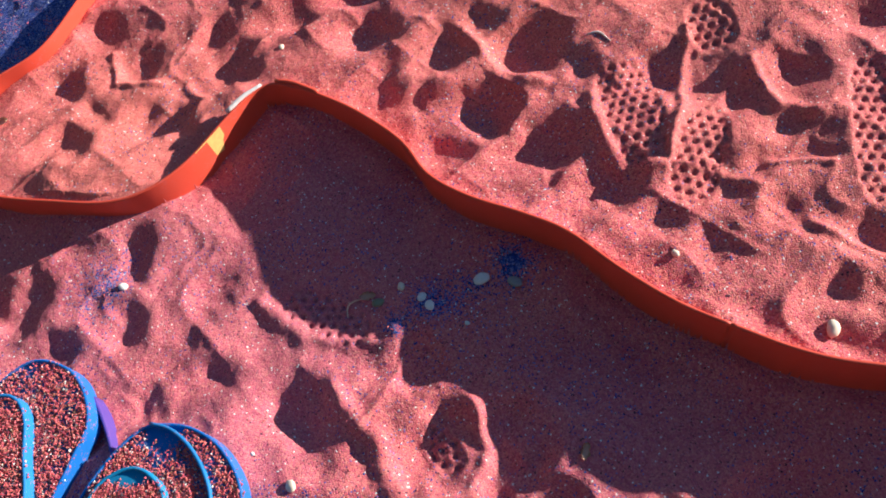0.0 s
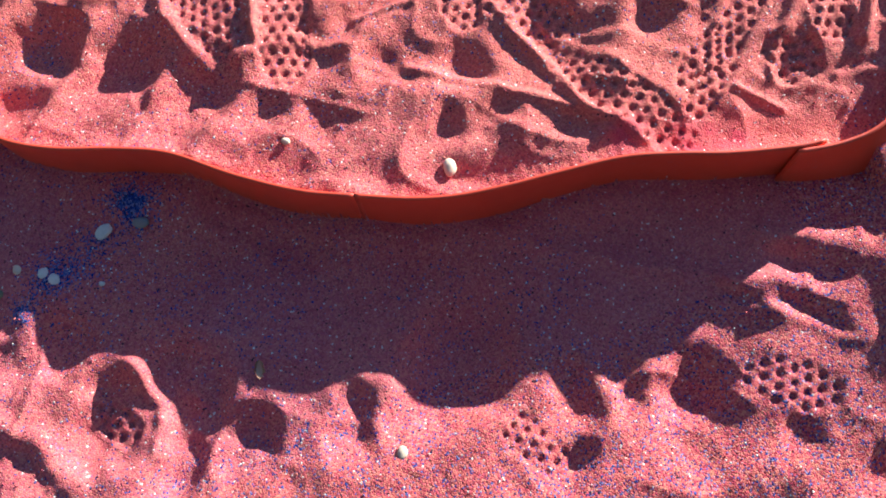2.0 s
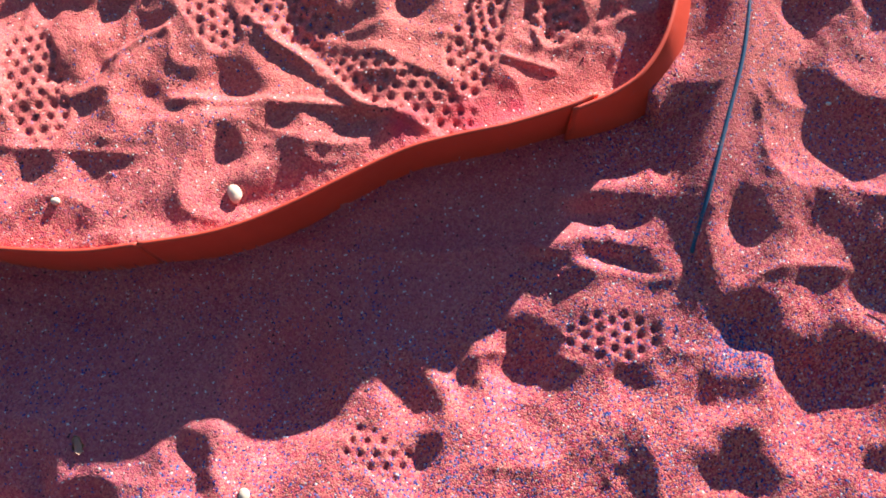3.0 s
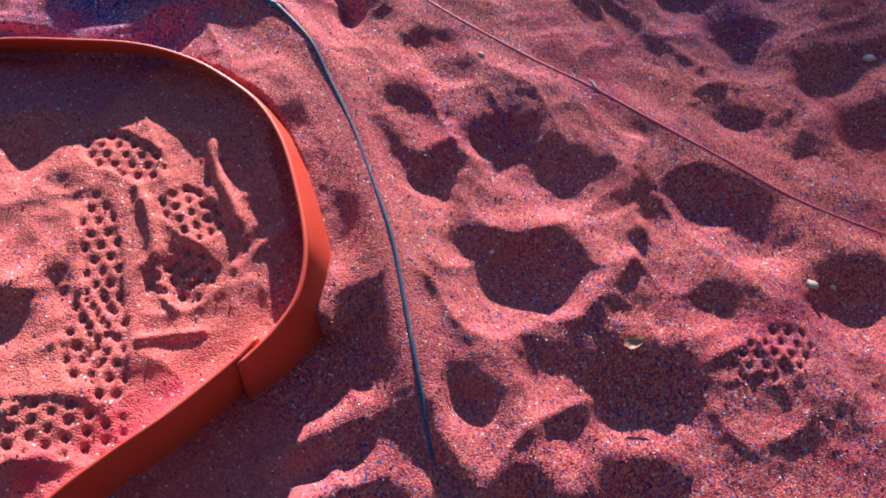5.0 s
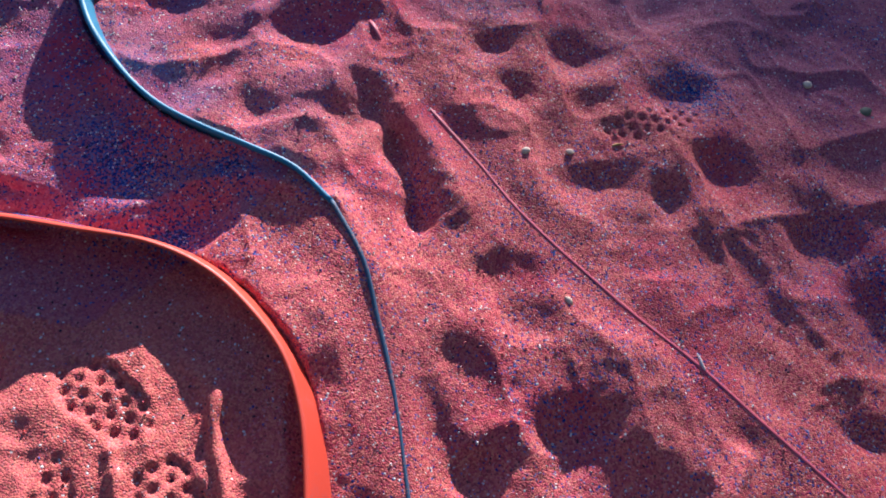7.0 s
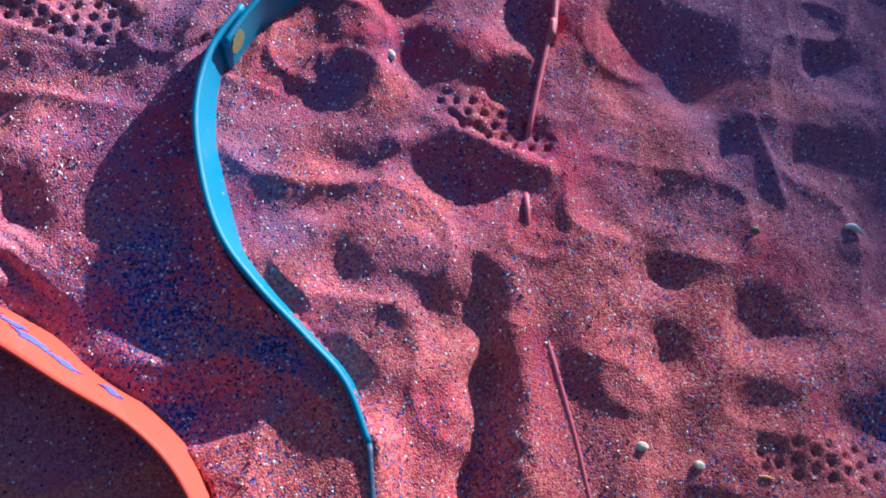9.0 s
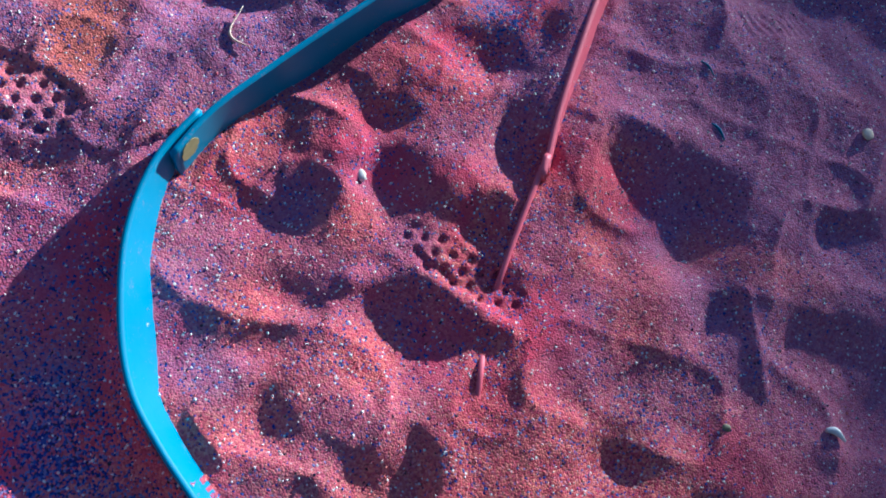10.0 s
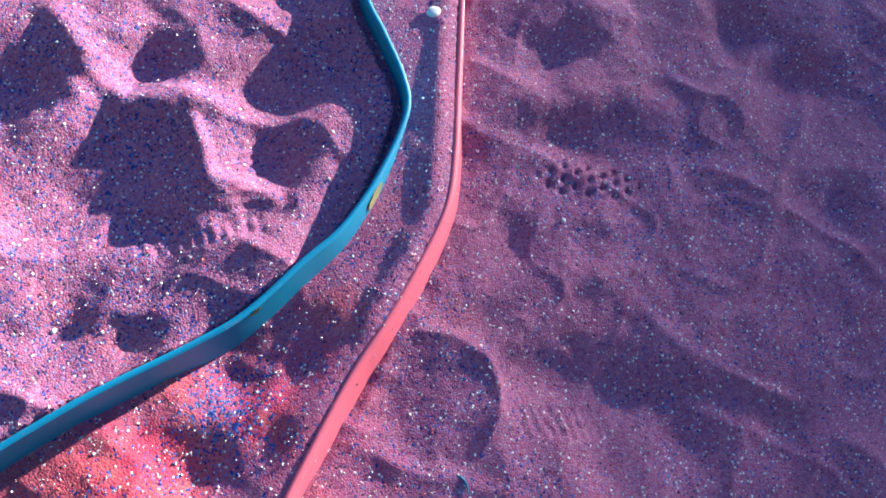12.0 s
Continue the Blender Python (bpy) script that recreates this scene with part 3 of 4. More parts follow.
clog_print(0.411, 1.109, 0.109, 0.076, -77)
clog_print(0.282, 0.936, 0.213, 0.093, -73)
clog_print(0.386, 0.854, 0.192, 0.078, -104)
clog_print(0.813, 0.589, 0.238, 0.072, -56)
clog_print(0.738, 0.768, 0.149, 0.079, -50)
clog_print(0.943, 0.611, 0.135, 0.053, -142)
clog_print(1.057, 0.583, 0.078, 0.055, -91)
clog_print(1.162, 0.761, 0.126, 0.062, -85)
clog_print(1.143, 0.631, 0.089, 0.063, -100)
clog_print(1.086, 0.581, 0.073, 0.043, -91)
clog_print(0.988, 0.632, 0.309, 0.048, -134)
clog_print(-0.200, 0.575, 0.166, 0.068, -22, 0.001)
clog_print(0.020, 0.376, 0.087, 0.044, -52)
clog_print(0.896, 0.160, 0.132, 0.066, -30, 0.001)
clog_print(1.360, 1.379, 0.180, 0.075, -33)
clog_print(1.802, 1.080, 0.175, 0.052, -46, 0.002)
clog_print(1.405, -0.104, 0.119, 0.067, -35, 0.0015)
clog_print(2.435, 1.634, 0.150, 0.050, -14, 0.0005)
clog_print(1.981, 0.562, 0.183, 0.050, -30, 0.001)
clog_print(0.551, 0.184, 0.098, 0.054, -59, 0.0015)
clog_print(0.647, 0.903, 0.291, 0.064, -91)

# crests pushed up between the prints, and a thin groove
furrow(1.225, 1.111, 1.260, 1.066, 0.011, -0.0120)
furrow(1.260, 1.066, 1.291, 1.001, 0.011, -0.0120)
furrow(1.291, 1.001, 1.313, 0.948, 0.011, -0.0120)
furrow(1.313, 0.948, 1.347, 0.929, 0.011, -0.0120)
furrow(1.347, 0.929, 1.412, 0.911, 0.011, -0.0120)
furrow(1.412, 0.911, 1.455, 0.880, 0.011, -0.0120)
furrow(1.469, 0.840, 1.502, 0.805, 0.009, -0.0090)
furrow(1.253, 0.742, 1.243, 0.686, 0.012, -0.0060)
furrow(1.243, 0.686, 1.193, 0.610, 0.008, -0.0100)
furrow(1.193, 0.610, 1.170, 0.579, 0.008, -0.0100)
furrow(1.131, 0.704, 1.065, 0.621, 0.008, -0.0070)
furrow(1.065, 0.621, 1.028, 0.564, 0.008, -0.0070)
furrow(0.970, 0.564, 1.025, 0.513, 0.006, -0.0060)
furrow(1.119, 0.536, 1.200, 0.518, 0.010, -0.0060)
furrow(0.686, 0.800, 0.733, 0.680, 0.010, -0.0090)
furrow(0.733, 0.680, 0.759, 0.595, 0.010, -0.0090)
furrow(0.759, 0.595, 0.819, 0.526, 0.010, -0.0090)
furrow(0.547, 0.733, 0.654, 0.666, 0.009, -0.0070)
furrow(0.654, 0.666, 0.744, 0.599, 0.009, -0.0070)
furrow(0.494, 0.844, 0.582, 0.845, 0.008, -0.0080)
furrow(0.946, 0.362, 1.053, 0.314, 0.017, -0.0100)
furrow(1.053, 0.314, 1.103, 0.253, 0.017, -0.0100)
furrow(0.878, 0.310, 0.967, 0.281, 0.020, -0.0110)
furrow(0.967, 0.281, 1.021, 0.200, 0.020, -0.0110)
furrow(0.846, 0.288, 0.954, 0.234, 0.015, -0.0070)
furrow(0.954, 0.234, 1.025, 0.180, 0.015, -0.0070)
furrow(0.343, 0.835, 0.358, 0.943, 0.009, -0.0070)
furrow(0.358, 0.943, 0.374, 1.107, 0.009, -0.0070)
furrow(0.472, 1.031, 0.507, 0.951, 0.010, -0.0080)
furrow(0.507, 0.951, 0.565, 0.939, 0.010, -0.0080)
furrow(0.215, 0.968, 0.236, 0.888, 0.010, -0.0080)
furrow(0.236, 0.888, 0.269, 0.824, 0.010, -0.0080)
furrow(0.056, 0.449, 0.086, 0.377, 0.012, -0.0100)
furrow(0.086, 0.377, 0.070, 0.313, 0.012, -0.0100)
furrow(-0.162, 0.444, -0.080, 0.381, 0.018, -0.0120)
furrow(-0.080, 0.381, -0.046, 0.319, 0.018, -0.0120)
furrow(0.313, 0.824, 0.399, 0.835, 0.012, -0.0070)
furrow(0.399, 0.835, 0.465, 0.804, 0.012, -0.0070)
furrow(-0.021, 1.124, 0.050, 1.032, 0.012, -0.0080)
furrow(0.050, 1.032, 0.132, 0.993, 0.012, -0.0080)
furrow(-0.554, 1.023, -0.492, 0.969, 0.010, -0.0070)
furrow(-0.492, 0.969, -0.554, 0.894, 0.010, -0.0070)
furrow(-0.730, 1.097, -0.695, 1.026, 0.008, -0.0070)
furrow(-0.695, 1.026, -0.602, 1.024, 0.008, -0.0070)
furrow(1.674, 1.098, 1.745, 1.083, 0.016, -0.0060)
furrow(1.745, 1.083, 1.836, 1.000, 0.016, -0.0055)
furrow(1.759, 1.106, 1.811, 1.047, 0.004, 0.0040)
furrow(1.963, 0.519, 1.836, 0.120, 0.010, -0.0025)
furrow(2.131, 0.980, 2.114, 0.859, 0.008, -0.0050)
furrow(1.794, 1.878, 1.861, 1.767, 0.018, -0.0100)
furrow(1.861, 1.767, 1.960, 1.761, 0.018, -0.0100)
furrow(1.938, 1.739, 1.952, 1.664, 0.012, -0.0080)
furrow(1.952, 1.664, 2.017, 1.637, 0.012, -0.0080)
furrow(1.244, 1.118, 1.285, 1.035, 0.010, -0.0070)
furrow(1.285, 1.035, 1.318, 0.943, 0.010, -0.0070)
furrow(-0.316, 0.596, -0.234, 0.531, 0.015, -0.0090)
furrow(-0.234, 0.531, -0.123, 0.536, 0.015, -0.0090)
furrow(1.630, 0.195, 1.483, 0.128, 0.016, -0.0130)
furrow(1.426, 0.116, 1.308, 0.137, 0.014, -0.0080)
# faint ribbed shoe prints
for k in range(9):
    u, v = 2.285 + 0.0125 * k, 1.338 - 0.003 * k
    furrow(u, v + 0.016, u + 0.005, v - 0.016, 0.0032, 0.0022)
for k in range(8):
    u, v = 1.975 + 0.004 * k, 1.61 + 0.0125 * k
    furrow(u - 0.016, v, u + 0.018, v + 0.006, 0.0035, 0.0030)
for k in range(10):
    u, v = 1.868 + 0.0145 * k, 1.588 + 0.0015 * k
    furrow(u, v + 0.010, u + 0.003, v - 0.010, 0.0035, 0.0030)
# a soft ridge of grit between bend and cyan strip, and a dragged channel beyond it
furrow(1.207, 1.095, 1.274, 1.003, 0.014, -0.010)
furrow(1.274, 1.003, 1.326, 0.916, 0.014, -0.010)
furrow(1.326, 0.916, 1.420, 0.893, 0.014, -0.010)
furrow(1.420, 0.893, 1.456, 0.876, 0.014, -0.010)
furrow(1.456, 0.876, 1.496, 0.809, 0.014, -0.010)
furrow(1.702, 0.903, 1.671, 0.799, 0.020, 0.011)
furrow(1.671, 0.799, 1.598, 0.691, 0.020, 0.011)

SOFT = ease(1.1, 1.3, GX)
HEIGHT += 1.1 * (blurred(rims - pits, 0.011) * SOFT + blurred(rims - pits, 0.0072) * (1 - SOFT)) - treads + ridges


def bank(line, below, reach, where=1.0):
    """Sand heaped along a strip to just under its top edge."""
    away, top_ = nearest((line,), 3 * reach, 0.003)
    HEIGHT[:] += (top_ - below - HEIGHT) * np.exp(-(away / reach) ** 2) * (away < 1) * where


bank(BLUE_LOW[1:9], 0.0015, 0.028)
bank(BLUE_LOW[:8], 0.0015, 0.05, np.clip(2 * blurred((~EAST).astype(float), 0.011), 0, 1))
bank(PINK_LINE[:10], 0.0008, 0.035)
bank(BLUE_LOW[8:14], 0.006, 0.032, ~EAST)
# the eastern face of the cyan strip stays clear
trim, trim_top = nearest((BLUE_LOW[9:16],), 0.05)
HEIGHT[:] = np.where((trim < 0.03) & EAST, np.minimum(HEIGHT, trim_top - 0.047 + 0.3 * trim), HEIGHT)
HEIGHT[:] = np.where((trim < 0.0175) & (GY > 0.93), np.minimum(HEIGHT, trim_top - 0.047), HEIGHT)
HEIGHT[:] = np.where((trim < 0.0095) & (GY > 0.79) & (GY <= 0.93), np.minimum(HEIGHT, trim_top - 0.030), HEIGHT)
# the ridge of grit beside the bend is worn smooth
worn = np.where(PEN, 0, bell(1.30, 0.97, 0.09))
HEIGHT[:] = HEIGHT * (1 - worn) + blurred(HEIGHT, 0.016) * worn
# sand lies against the western side of the pink strip
PINK_WEST = within([tuple(q) for q in glide(PINK_FAR, 0.02)] + [(2.2, 2.4), (1.2, 2.4), (1.2, 1.1), (1.9, 1.1)])
bank(PINK_FAR[1:], 0.004, 0.045, PINK_WEST)
drift, _ = nearest((PINK_FAR[1:],), 0.25)
HEIGHT += 0.021 * np.exp(-(drift / 0.16) ** 2) * PINK_WEST * ~NORTH * ease(0.0, 0.04, drift) * ease(1.93, 2.10, GX)
HEIGHT += 0.75 * (np.maximum(HEIGHT, 0.019) - HEIGHT) * PINK_WEST * ~NORTH * ease(1.93, 2.10, GX) * (drift < 0.2)
HEIGHT[:] = np.where((drift < 0.0085) & (GY > 1.2), np.minimum(HEIGHT, 0.010), HEIGHT)
drift, _ = nearest((BLUE_HIGH[7:],), 0.3)
HEIGHT += 0.018 * np.exp(-(drift / 0.13) ** 2) * NORTH
trim, trim_top = nearest((BLUE_HIGH[3:],), 0.05)
HEIGHT[:] = np.where(trim < 0.016, np.minimum(HEIGHT, trim_top - 0.034), HEIGHT)
# no sand stands over the orange strip's edge
edge, edge_top = nearest((FRONT + FRONT_2, BEND), 0.03)
HEIGHT[:] = np.where((edge < 0.016) & PEN, np.minimum(HEIGHT, edge_top - 0.004 - 0.2 * np.maximum(0, 0.008 - edge)), HEIGHT)
# sand banked low along the strips, and mounded in the blue loops
HEIGHT += 0.016 * np.maximum(bell(-0.62, 0.26, 0.17), bell(-0.37, 0.20, 0.16))

# the sheet runs out level into the sand around it
BORDER = np.minimum(np.minimum(GX - X0, X1 - GX), np.minimum(GY - Y0, Y1 - GY))
fade = ease(0.0, 0.16, BORDER)
HEIGHT[:] = HEIGHT * fade - 0.008 * (1 - fade)

verts = np.stack([GX, GY, HEIGHT], -1).reshape(-1, 3)
index = np.arange(NX * NY).reshape(NY, NX)
quads = np.stack([index[:-1, :-1], index[:-1, 1:], index[1:, 1:], index[1:, :-1]], -1).reshape(-1, 4)
sheet = bpy.data.meshes.new("ground")
sheet.vertices.add(len(verts))
sheet.vertices.foreach_set("co", verts.astype(np.float32).ravel())
sheet.loops.add(quads.size)
sheet.loops.foreach_set("vertex_index", quads.astype(np.int32).ravel())
sheet.polygons.add(len(quads))
sheet.polygons.foreach_set("loop_start", np.arange(0, quads.size, 4, dtype=np.int32))
sheet.polygons.foreach_set("use_smooth", np.ones(len(quads), bool))
sheet.update(calc_edges=True)

# where the dyes lie: a mix of red, blue and orange grit, some shade tint painted in
blue = 0.07 + 0.05 * lattice(0.12, 21) + 0.07 * np.maximum(-0.6, lattice(0.05, 22)) * ease(1.2, 1.5, GX) + np.where(PEN, -0.068, 0.0) + np.where(~PEN & (GY < 0.30) & (GX < 1.0), 0.03, 0) - 0.05 * (~PEN & (GY > 0.30) & (GX < 1.0)) + 0.05 * ease(0.25, 0.05, GY) * ease(1.6, 1.2, GX)
blue += -0.04 * ease(1.85, 2.25, GX) + 0.03 * ease(0.85, 1.25, GY - 0.25 * (GX - 1.5)) * ~PEN * ease(1.2, 1.4, GX) + 0.03 * NORTH
blue += 0.85 * (bell(0.095, 0.680, 0.035) + bell(0.025, 0.633, 0.03) + bell(-0.025, 0.608, 0.035) + bell(-0.082, 0.565, 0.02)) * (0.75 + 0.5 * lattice(0.03, 23))
blue += 0.62 * HOLLOW_B * (bell(1.36, 0.99, 0.06) + bell(1.345, 0.865, 0.03) + 0.8 * bell(1.455, 0.90, 0.03) + 0.12 * bell(1.38, 1.10, 0.10)) + 0.03 * HOLLOW_B
# the last term paints the shade behind the back strip as navy grains
blue += 0.5 * (bell(1.03, 0.06, 0.035) + 0.45 * bell(2.02, 0.16, 0.12) + bell(2.1, 0.55, 0.06) + bell(1.95, 1.40, 0.04) + bell(-0.6, 0.6, 0.05)) + 0.95 * (~PEN & (GX < -0.78) & (GY > 0.95))
orange = np.where(PEN, 0.32 + 0.3 * lattice(0.3, 24), 0.06 + 0.1 * lattice(0.2, 25)) + 0.5 * bell(1.28, 0.38, 0.09) + 0.9 * bell(1.46, 1.43, 0.10) + 0.3 * bell(-0.6, 0.95, 0.25)
coarse = np.where(PEN, 0.72, 0.75) + 0.3 * ease(0.2, 0.0, GY) + 0.1 * ease(1.5, 1.7, GX) - 0.3 * ease(0.9, 1.5, GY) * ease(1.5, 1.8, GX) + 0.2 * lattice(0.15, 26) - 0.25 * (~PEN & (GX < 1.0) & (GY > 0.3))
# first term: the far side's purple shade, painted into the sand as mauve
violet = 0.85 * ease(1.80, 2.30, GX + 0.12 * lattice(0.2, 27)) * ease(-0.3, 0.9, GY + 0.1 * lattice(0.2, 28)) + NORTH * (0.58 + 0.3 * lattice(0.15, 29)) + (0.32 + 0.3 * ease(0.9, 1.4, GY) + 0.65 * lattice(0.07, 34)) * ease(0.75, 1.1, GY) * ease(1.2, 1.4, GX) * ~PEN
violet -= 1.0 * bell(1.46, 1.43, 0.10)
crimson = bell(0.88, 0.505, 0.035) + bell(0.80, 0.53, 0.03) + bell(0.945, 0.49, 0.03) + 0.7 * (bell(1.84, 1.36, 0.06) + bell(1.97, 1.40, 0.04) + bell(1.72, 1.25, 0.05) + bell(1.78, 0.95, 0.06) + bell(1.74, 0.75, 0.06) + bell(1.88, 0.98, 0.05))
violet += 0.45 * HOLLOW_B
crimson += 0.3 * HOLLOW_B * (0.5 + lattice(0.08, 31)) + 0.6 * ease(0.1, 0.8, lattice(0.09, 32)) * (GX > 1.3) * ~NORTH
crimson += 0.32 * ease(0.85, 1.1, GY) * ease(1.5, 1.6, GX) * ~NORTH
crimson *= (0.8 + 0.5 * lattice(0.02, 33)) * (1 - 0.85 * ease(2.0, 2.2, GX))
# front sand: bluer grit, plus the purple of its shadow put into the colour
violet += 0.22 * (~PEN & (GX < 1.05) & (GY > 0.25)) * (0.7 + 0.6 * lattice(0.2, 30)) - 0.6 * (bell(1.85, 1.36, 0.05) + bell(1.78, 1.30, 0.04) + bell(1.98, 1.37, 0.03))
spread = ease(0.0, 0.22, BORDER + 0.05 * lattice(0.07, 35))
for key, values in (("blue", blue), ("orange", orange), ("coarse", coarse), ("violet", violet), ("crimson", crimson)):
    layer = sheet.attributes.new(key, "FLOAT", "POINT")
    layer.data.foreach_set("value", (np.clip(values, 0, 1) * spread).astype(np.float32).ravel())
sheet.materials.append(SAND)
ground = tagged(new("ground", sheet), "red dyed sand trodden with clog prints and hollows", "sand", kind="structure")


def floor_at(x, y):
    return float(HEIGHT[min(NY - 1, max(0, int((y - Y0) / CELL))), min(NX - 1, max(0, int((x - X0) / CELL)))])


def part(name, bm, mat, parent=None, label="", smooth=True):
    me = bpy.data.meshes.new(name)
    bmesh.ops.recalc_face_normals(bm, faces=bm.faces)
    bm.to_mesh(me)
    bm.free()
    me.materials.append(mat)
    if smooth:
        me.polygons.foreach_set("use_smooth", np.ones(len(me.polygons), bool))
    ob = new(name, me)
    ob.parent = parent
    return tagged(ob, label)


# the same sand goes on, flatter, to the horizon
bm = bmesh.new()
rings = []
for k, grow in enumerate((0.06, 0.15, 0.8, 4, 25, 150, 900)):
    z = -0.012 if k else -0.016
    rings.append([bm.verts.new((x, y, z)) for x, y in ((X0 + 0.1 - grow, Y0 + 0.1 - grow), (X1 - 0.1 + grow, Y0 + 0.1 - grow), (X1 - 0.1 + grow, Y1 - 0.1 + grow), (X0 + 0.1 - grow, Y1 - 0.1 + grow))])
for a, b in zip(rings, rings[1:]):
    for i in range(4):
        bm.faces.new((a[i], a[(i + 1) % 4], b[(i + 1) % 4], b[i]))
far = part("ground_far", bm, SAND, None, "red dyed sand spreading out around the strips", False)
tagged(far, category="sand", kind="structure")

# added unseen slats to the east shade the far side, let little sun through
EDGE = Vector((1.87, 0.45, 0))
along = Vector((0.22, 1.0, 0)).normalized()
side = Vector((along.y, -along.x, 0))
foot = EDGE + 10.0 * Vector((math.cos(radians(SUN_AZ)), math.sin(radians(SUN_AZ)), 0))
fence = tagged(new("shade_screen"), "unseen slatted screen added to dim the sun on the far side", "fence")


def beam(bm, a, b, thick, tall):
    """A squared timber from a to b."""
    d = (b - a).normalized()
    across_ = d.cross(Vector((0, 0, 1))) if abs(d.z) < 0.9 else Vector((side))
    up_ = across_.cross(d)
    ring_a, ring_b = [[bm.verts.new(p + across_ * thick / 2 * u + up_ * tall / 2 * v) for u, v in ((-1, -1), (1, -1), (1, 1), (-1, 1))] for p in (a, b)]
    bm.faces.new(ring_a[::-1])
    bm.faces.new(ring_b)
    for i in range(4):
        bm.faces.new((ring_a[i], ring_a[(i + 1) % 4], ring_b[(i + 1) % 4], ring_b[i]))


screen_top = 10.0 * math.tan(radians(SUN_EL))
for k in range(-3, 34):
    z = screen_top - 0.029 - 0.077 * k
    if z > 0.03:
        bm = bmesh.new()
        beam(bm, foot - along * 14 + Vector((0, 0, z)), foot + along * 14 + Vector((0, 0, z)), 0.012, (0.009, 0.017, 0.028, 0.046, 0.061, 0.070)[min(k + 3, 5)])
        part("slat", bm, SCREEN_WOOD, fence, "", False)
for u in (-13.8, -7.5, 7.5, 13.8):
    bm = bmesh.new()
    beam(bm, foot + along * u + side * 0.06 + Vector((0, 0, -0.4)), foot + along * u + side * 0.06 + Vector((0, 0, screen_top + 0.23)), 0.09, 0.09)
    part("post", bm, SCREEN_WOOD, fence, "", False)

# unseen dark blocks added south and west to cut off the low sky
for name_, corner_a, corner_b in (("sky_block_south", (-8.0, -3.6), (9.0, -2.8)), ("sky_block_west", (-5.4, -3.0), (-4.6, 12.0))):
    bm = bmesh.new()
    bmesh.ops.create_cube(bm, size=1.0)
    bmesh.ops.subdivide_edges(bm, edges=bm.edges[:], cuts=14, use_grid_fill=True)
    for v in bm.verts:
        q = Vector((corner_a[0] + (v.co.x + 0.5) * (corner_b[0] - corner_a[0]), corner_a[1] + (v.co.y + 0.5) * (corner_b[1] - corner_a[1]), (v.co.z + 0.5) * 3.6 - 0.1))
        v.co = q + 0.22 * noise.noise_vector(q * 1.3)
    tagged(part(name_, bm, DARK_GREEN, None, "unseen dark green block added to cut off the low sky", True), category="hedge", kind="structure")


# ---- the strips ----
def ribbon(line, thick=0.006, bottom=-0.085, step=0.008, wave=0.0):
    """A standing strip with rounded edges along a line of (x, y, top, lean)."""
    p = glide(line, step)
    d = np.gradient(p[:, :2], axis=0)
    d /= np.hypot(d[:, 0], d[:, 1])[:, None]
    left = np.stack([-d[:, 1], d[:, 0]], -1)
    bm = bmesh.new()
    loops = []
    h = thick / 2
    for i, (x, y, z, lean) in enumerate(p):
        z += wave * math.sin(i * 0.21) * 0.5 + wave * math.sin(i * 0.077 + 1)
        ring = []
        for side_, height in ((-h, bottom), (-h, z - 0.5 * h), (-0.5 * h, z), (0.5 * h, z), (h, z - 0.5 * h), (h, bottom)):
            shift = side_ + lean * height / max(z, 0.02)
            ring.append(bm.verts.new((x + left[i, 0] * shift, y + left[i, 1] * shift, height)))
        loops.append(ring)
    for a, b in zip(loops, loops[1:]):
        for i in range(6):
            bm.faces.new((a[i], a[(i + 1) % 6], b[(i + 1) % 6], b[i]))
        for i in (0, 1, 4, 5):
            bm.edges.get((a[i], b[i])).smooth = False
    bm.faces.new(loops[0])
    bm.faces.new(loops[-1][::-1])
    return bm


def thing(name, label, category, group=""):
    return tagged(new(name), label, category, group)


def flat_patch(corners, thick, normal):
    """A thin plate with rounded outline laid on a face."""
    bm = bmesh.new()
    n = Vector(normal).normalized() * thick
    low = [bm.verts.new(Vector(c)) for c in corners]
    high = [bm.verts.new(Vector(c) + n) for c in corners]
    bm.faces.new(low[::-1])
    bm.faces.new(high)
    for i in range(len(corners)):
        j = (i + 1) % len(corners)
        bm.faces.new((low[i], low[j], high[j], high[i]))
    return bm


def oval_on(centre, tangent, normal, wide, tall, thick, ragged=0.0, count=22):
    t, n = Vector(tangent).normalized(), Vector(normal).normalized()
    up = n.cross(t).normalized()
    r = random.Random(int(abs(centre[0]) * 1000))
    pts = []
    for k in range(count):
        a = 2 * math.pi * k / count
        s = 1 + ragged * r.uniform(-1, 1)
        pts.append(Vector(centre) + t * wide * s * math.cos(a) + up * tall * s * math.sin(a))
    return flat_patch(pts, thick, n)


pen = thing("edging_loop", "bent orange strip edging a patch of red sand", "garden edging")
part("strip", ribbon(FRONT + FRONT_2[:1], wave=0.0006), ORANGE, pen)
part("strip", ribbon([FRONT_2[0]] + FRONT_2[1:], wave=0.0006), ORANGE, pen)
part("strip", ribbon(BEND, wave=0.0006), ORANGE, pen)
part("strip", ribbon(BACK, step=0.02), ORANGE, pen)
# bare yellow break and a torn white lip near the sharp bend
a, b = Vector((-0.470, 0.838, 0)), Vector((-0.436, 0.896, 0))
t = (b - a).normalized()
nrm = Vector((t.y, -t.x, 0))
corners = [a + nrm * 0.0037 + Vector((0, 0, z)) + t * s for z, s in ((-0.012, 0.004), (-0.004, 0.012), (0.000, 0.03), (-0.006, 0.05), (0.014, 0.058), (0.022, 0.066), (0.0445, 0.068), (0.0445, 0.004), (0.02, 0.0), (0.006, 0.006))]
part("bare_break", flat_patch(corners, 0.0012, nrm), YELLOW, pen, "bare yellow break in the orange paint", False)
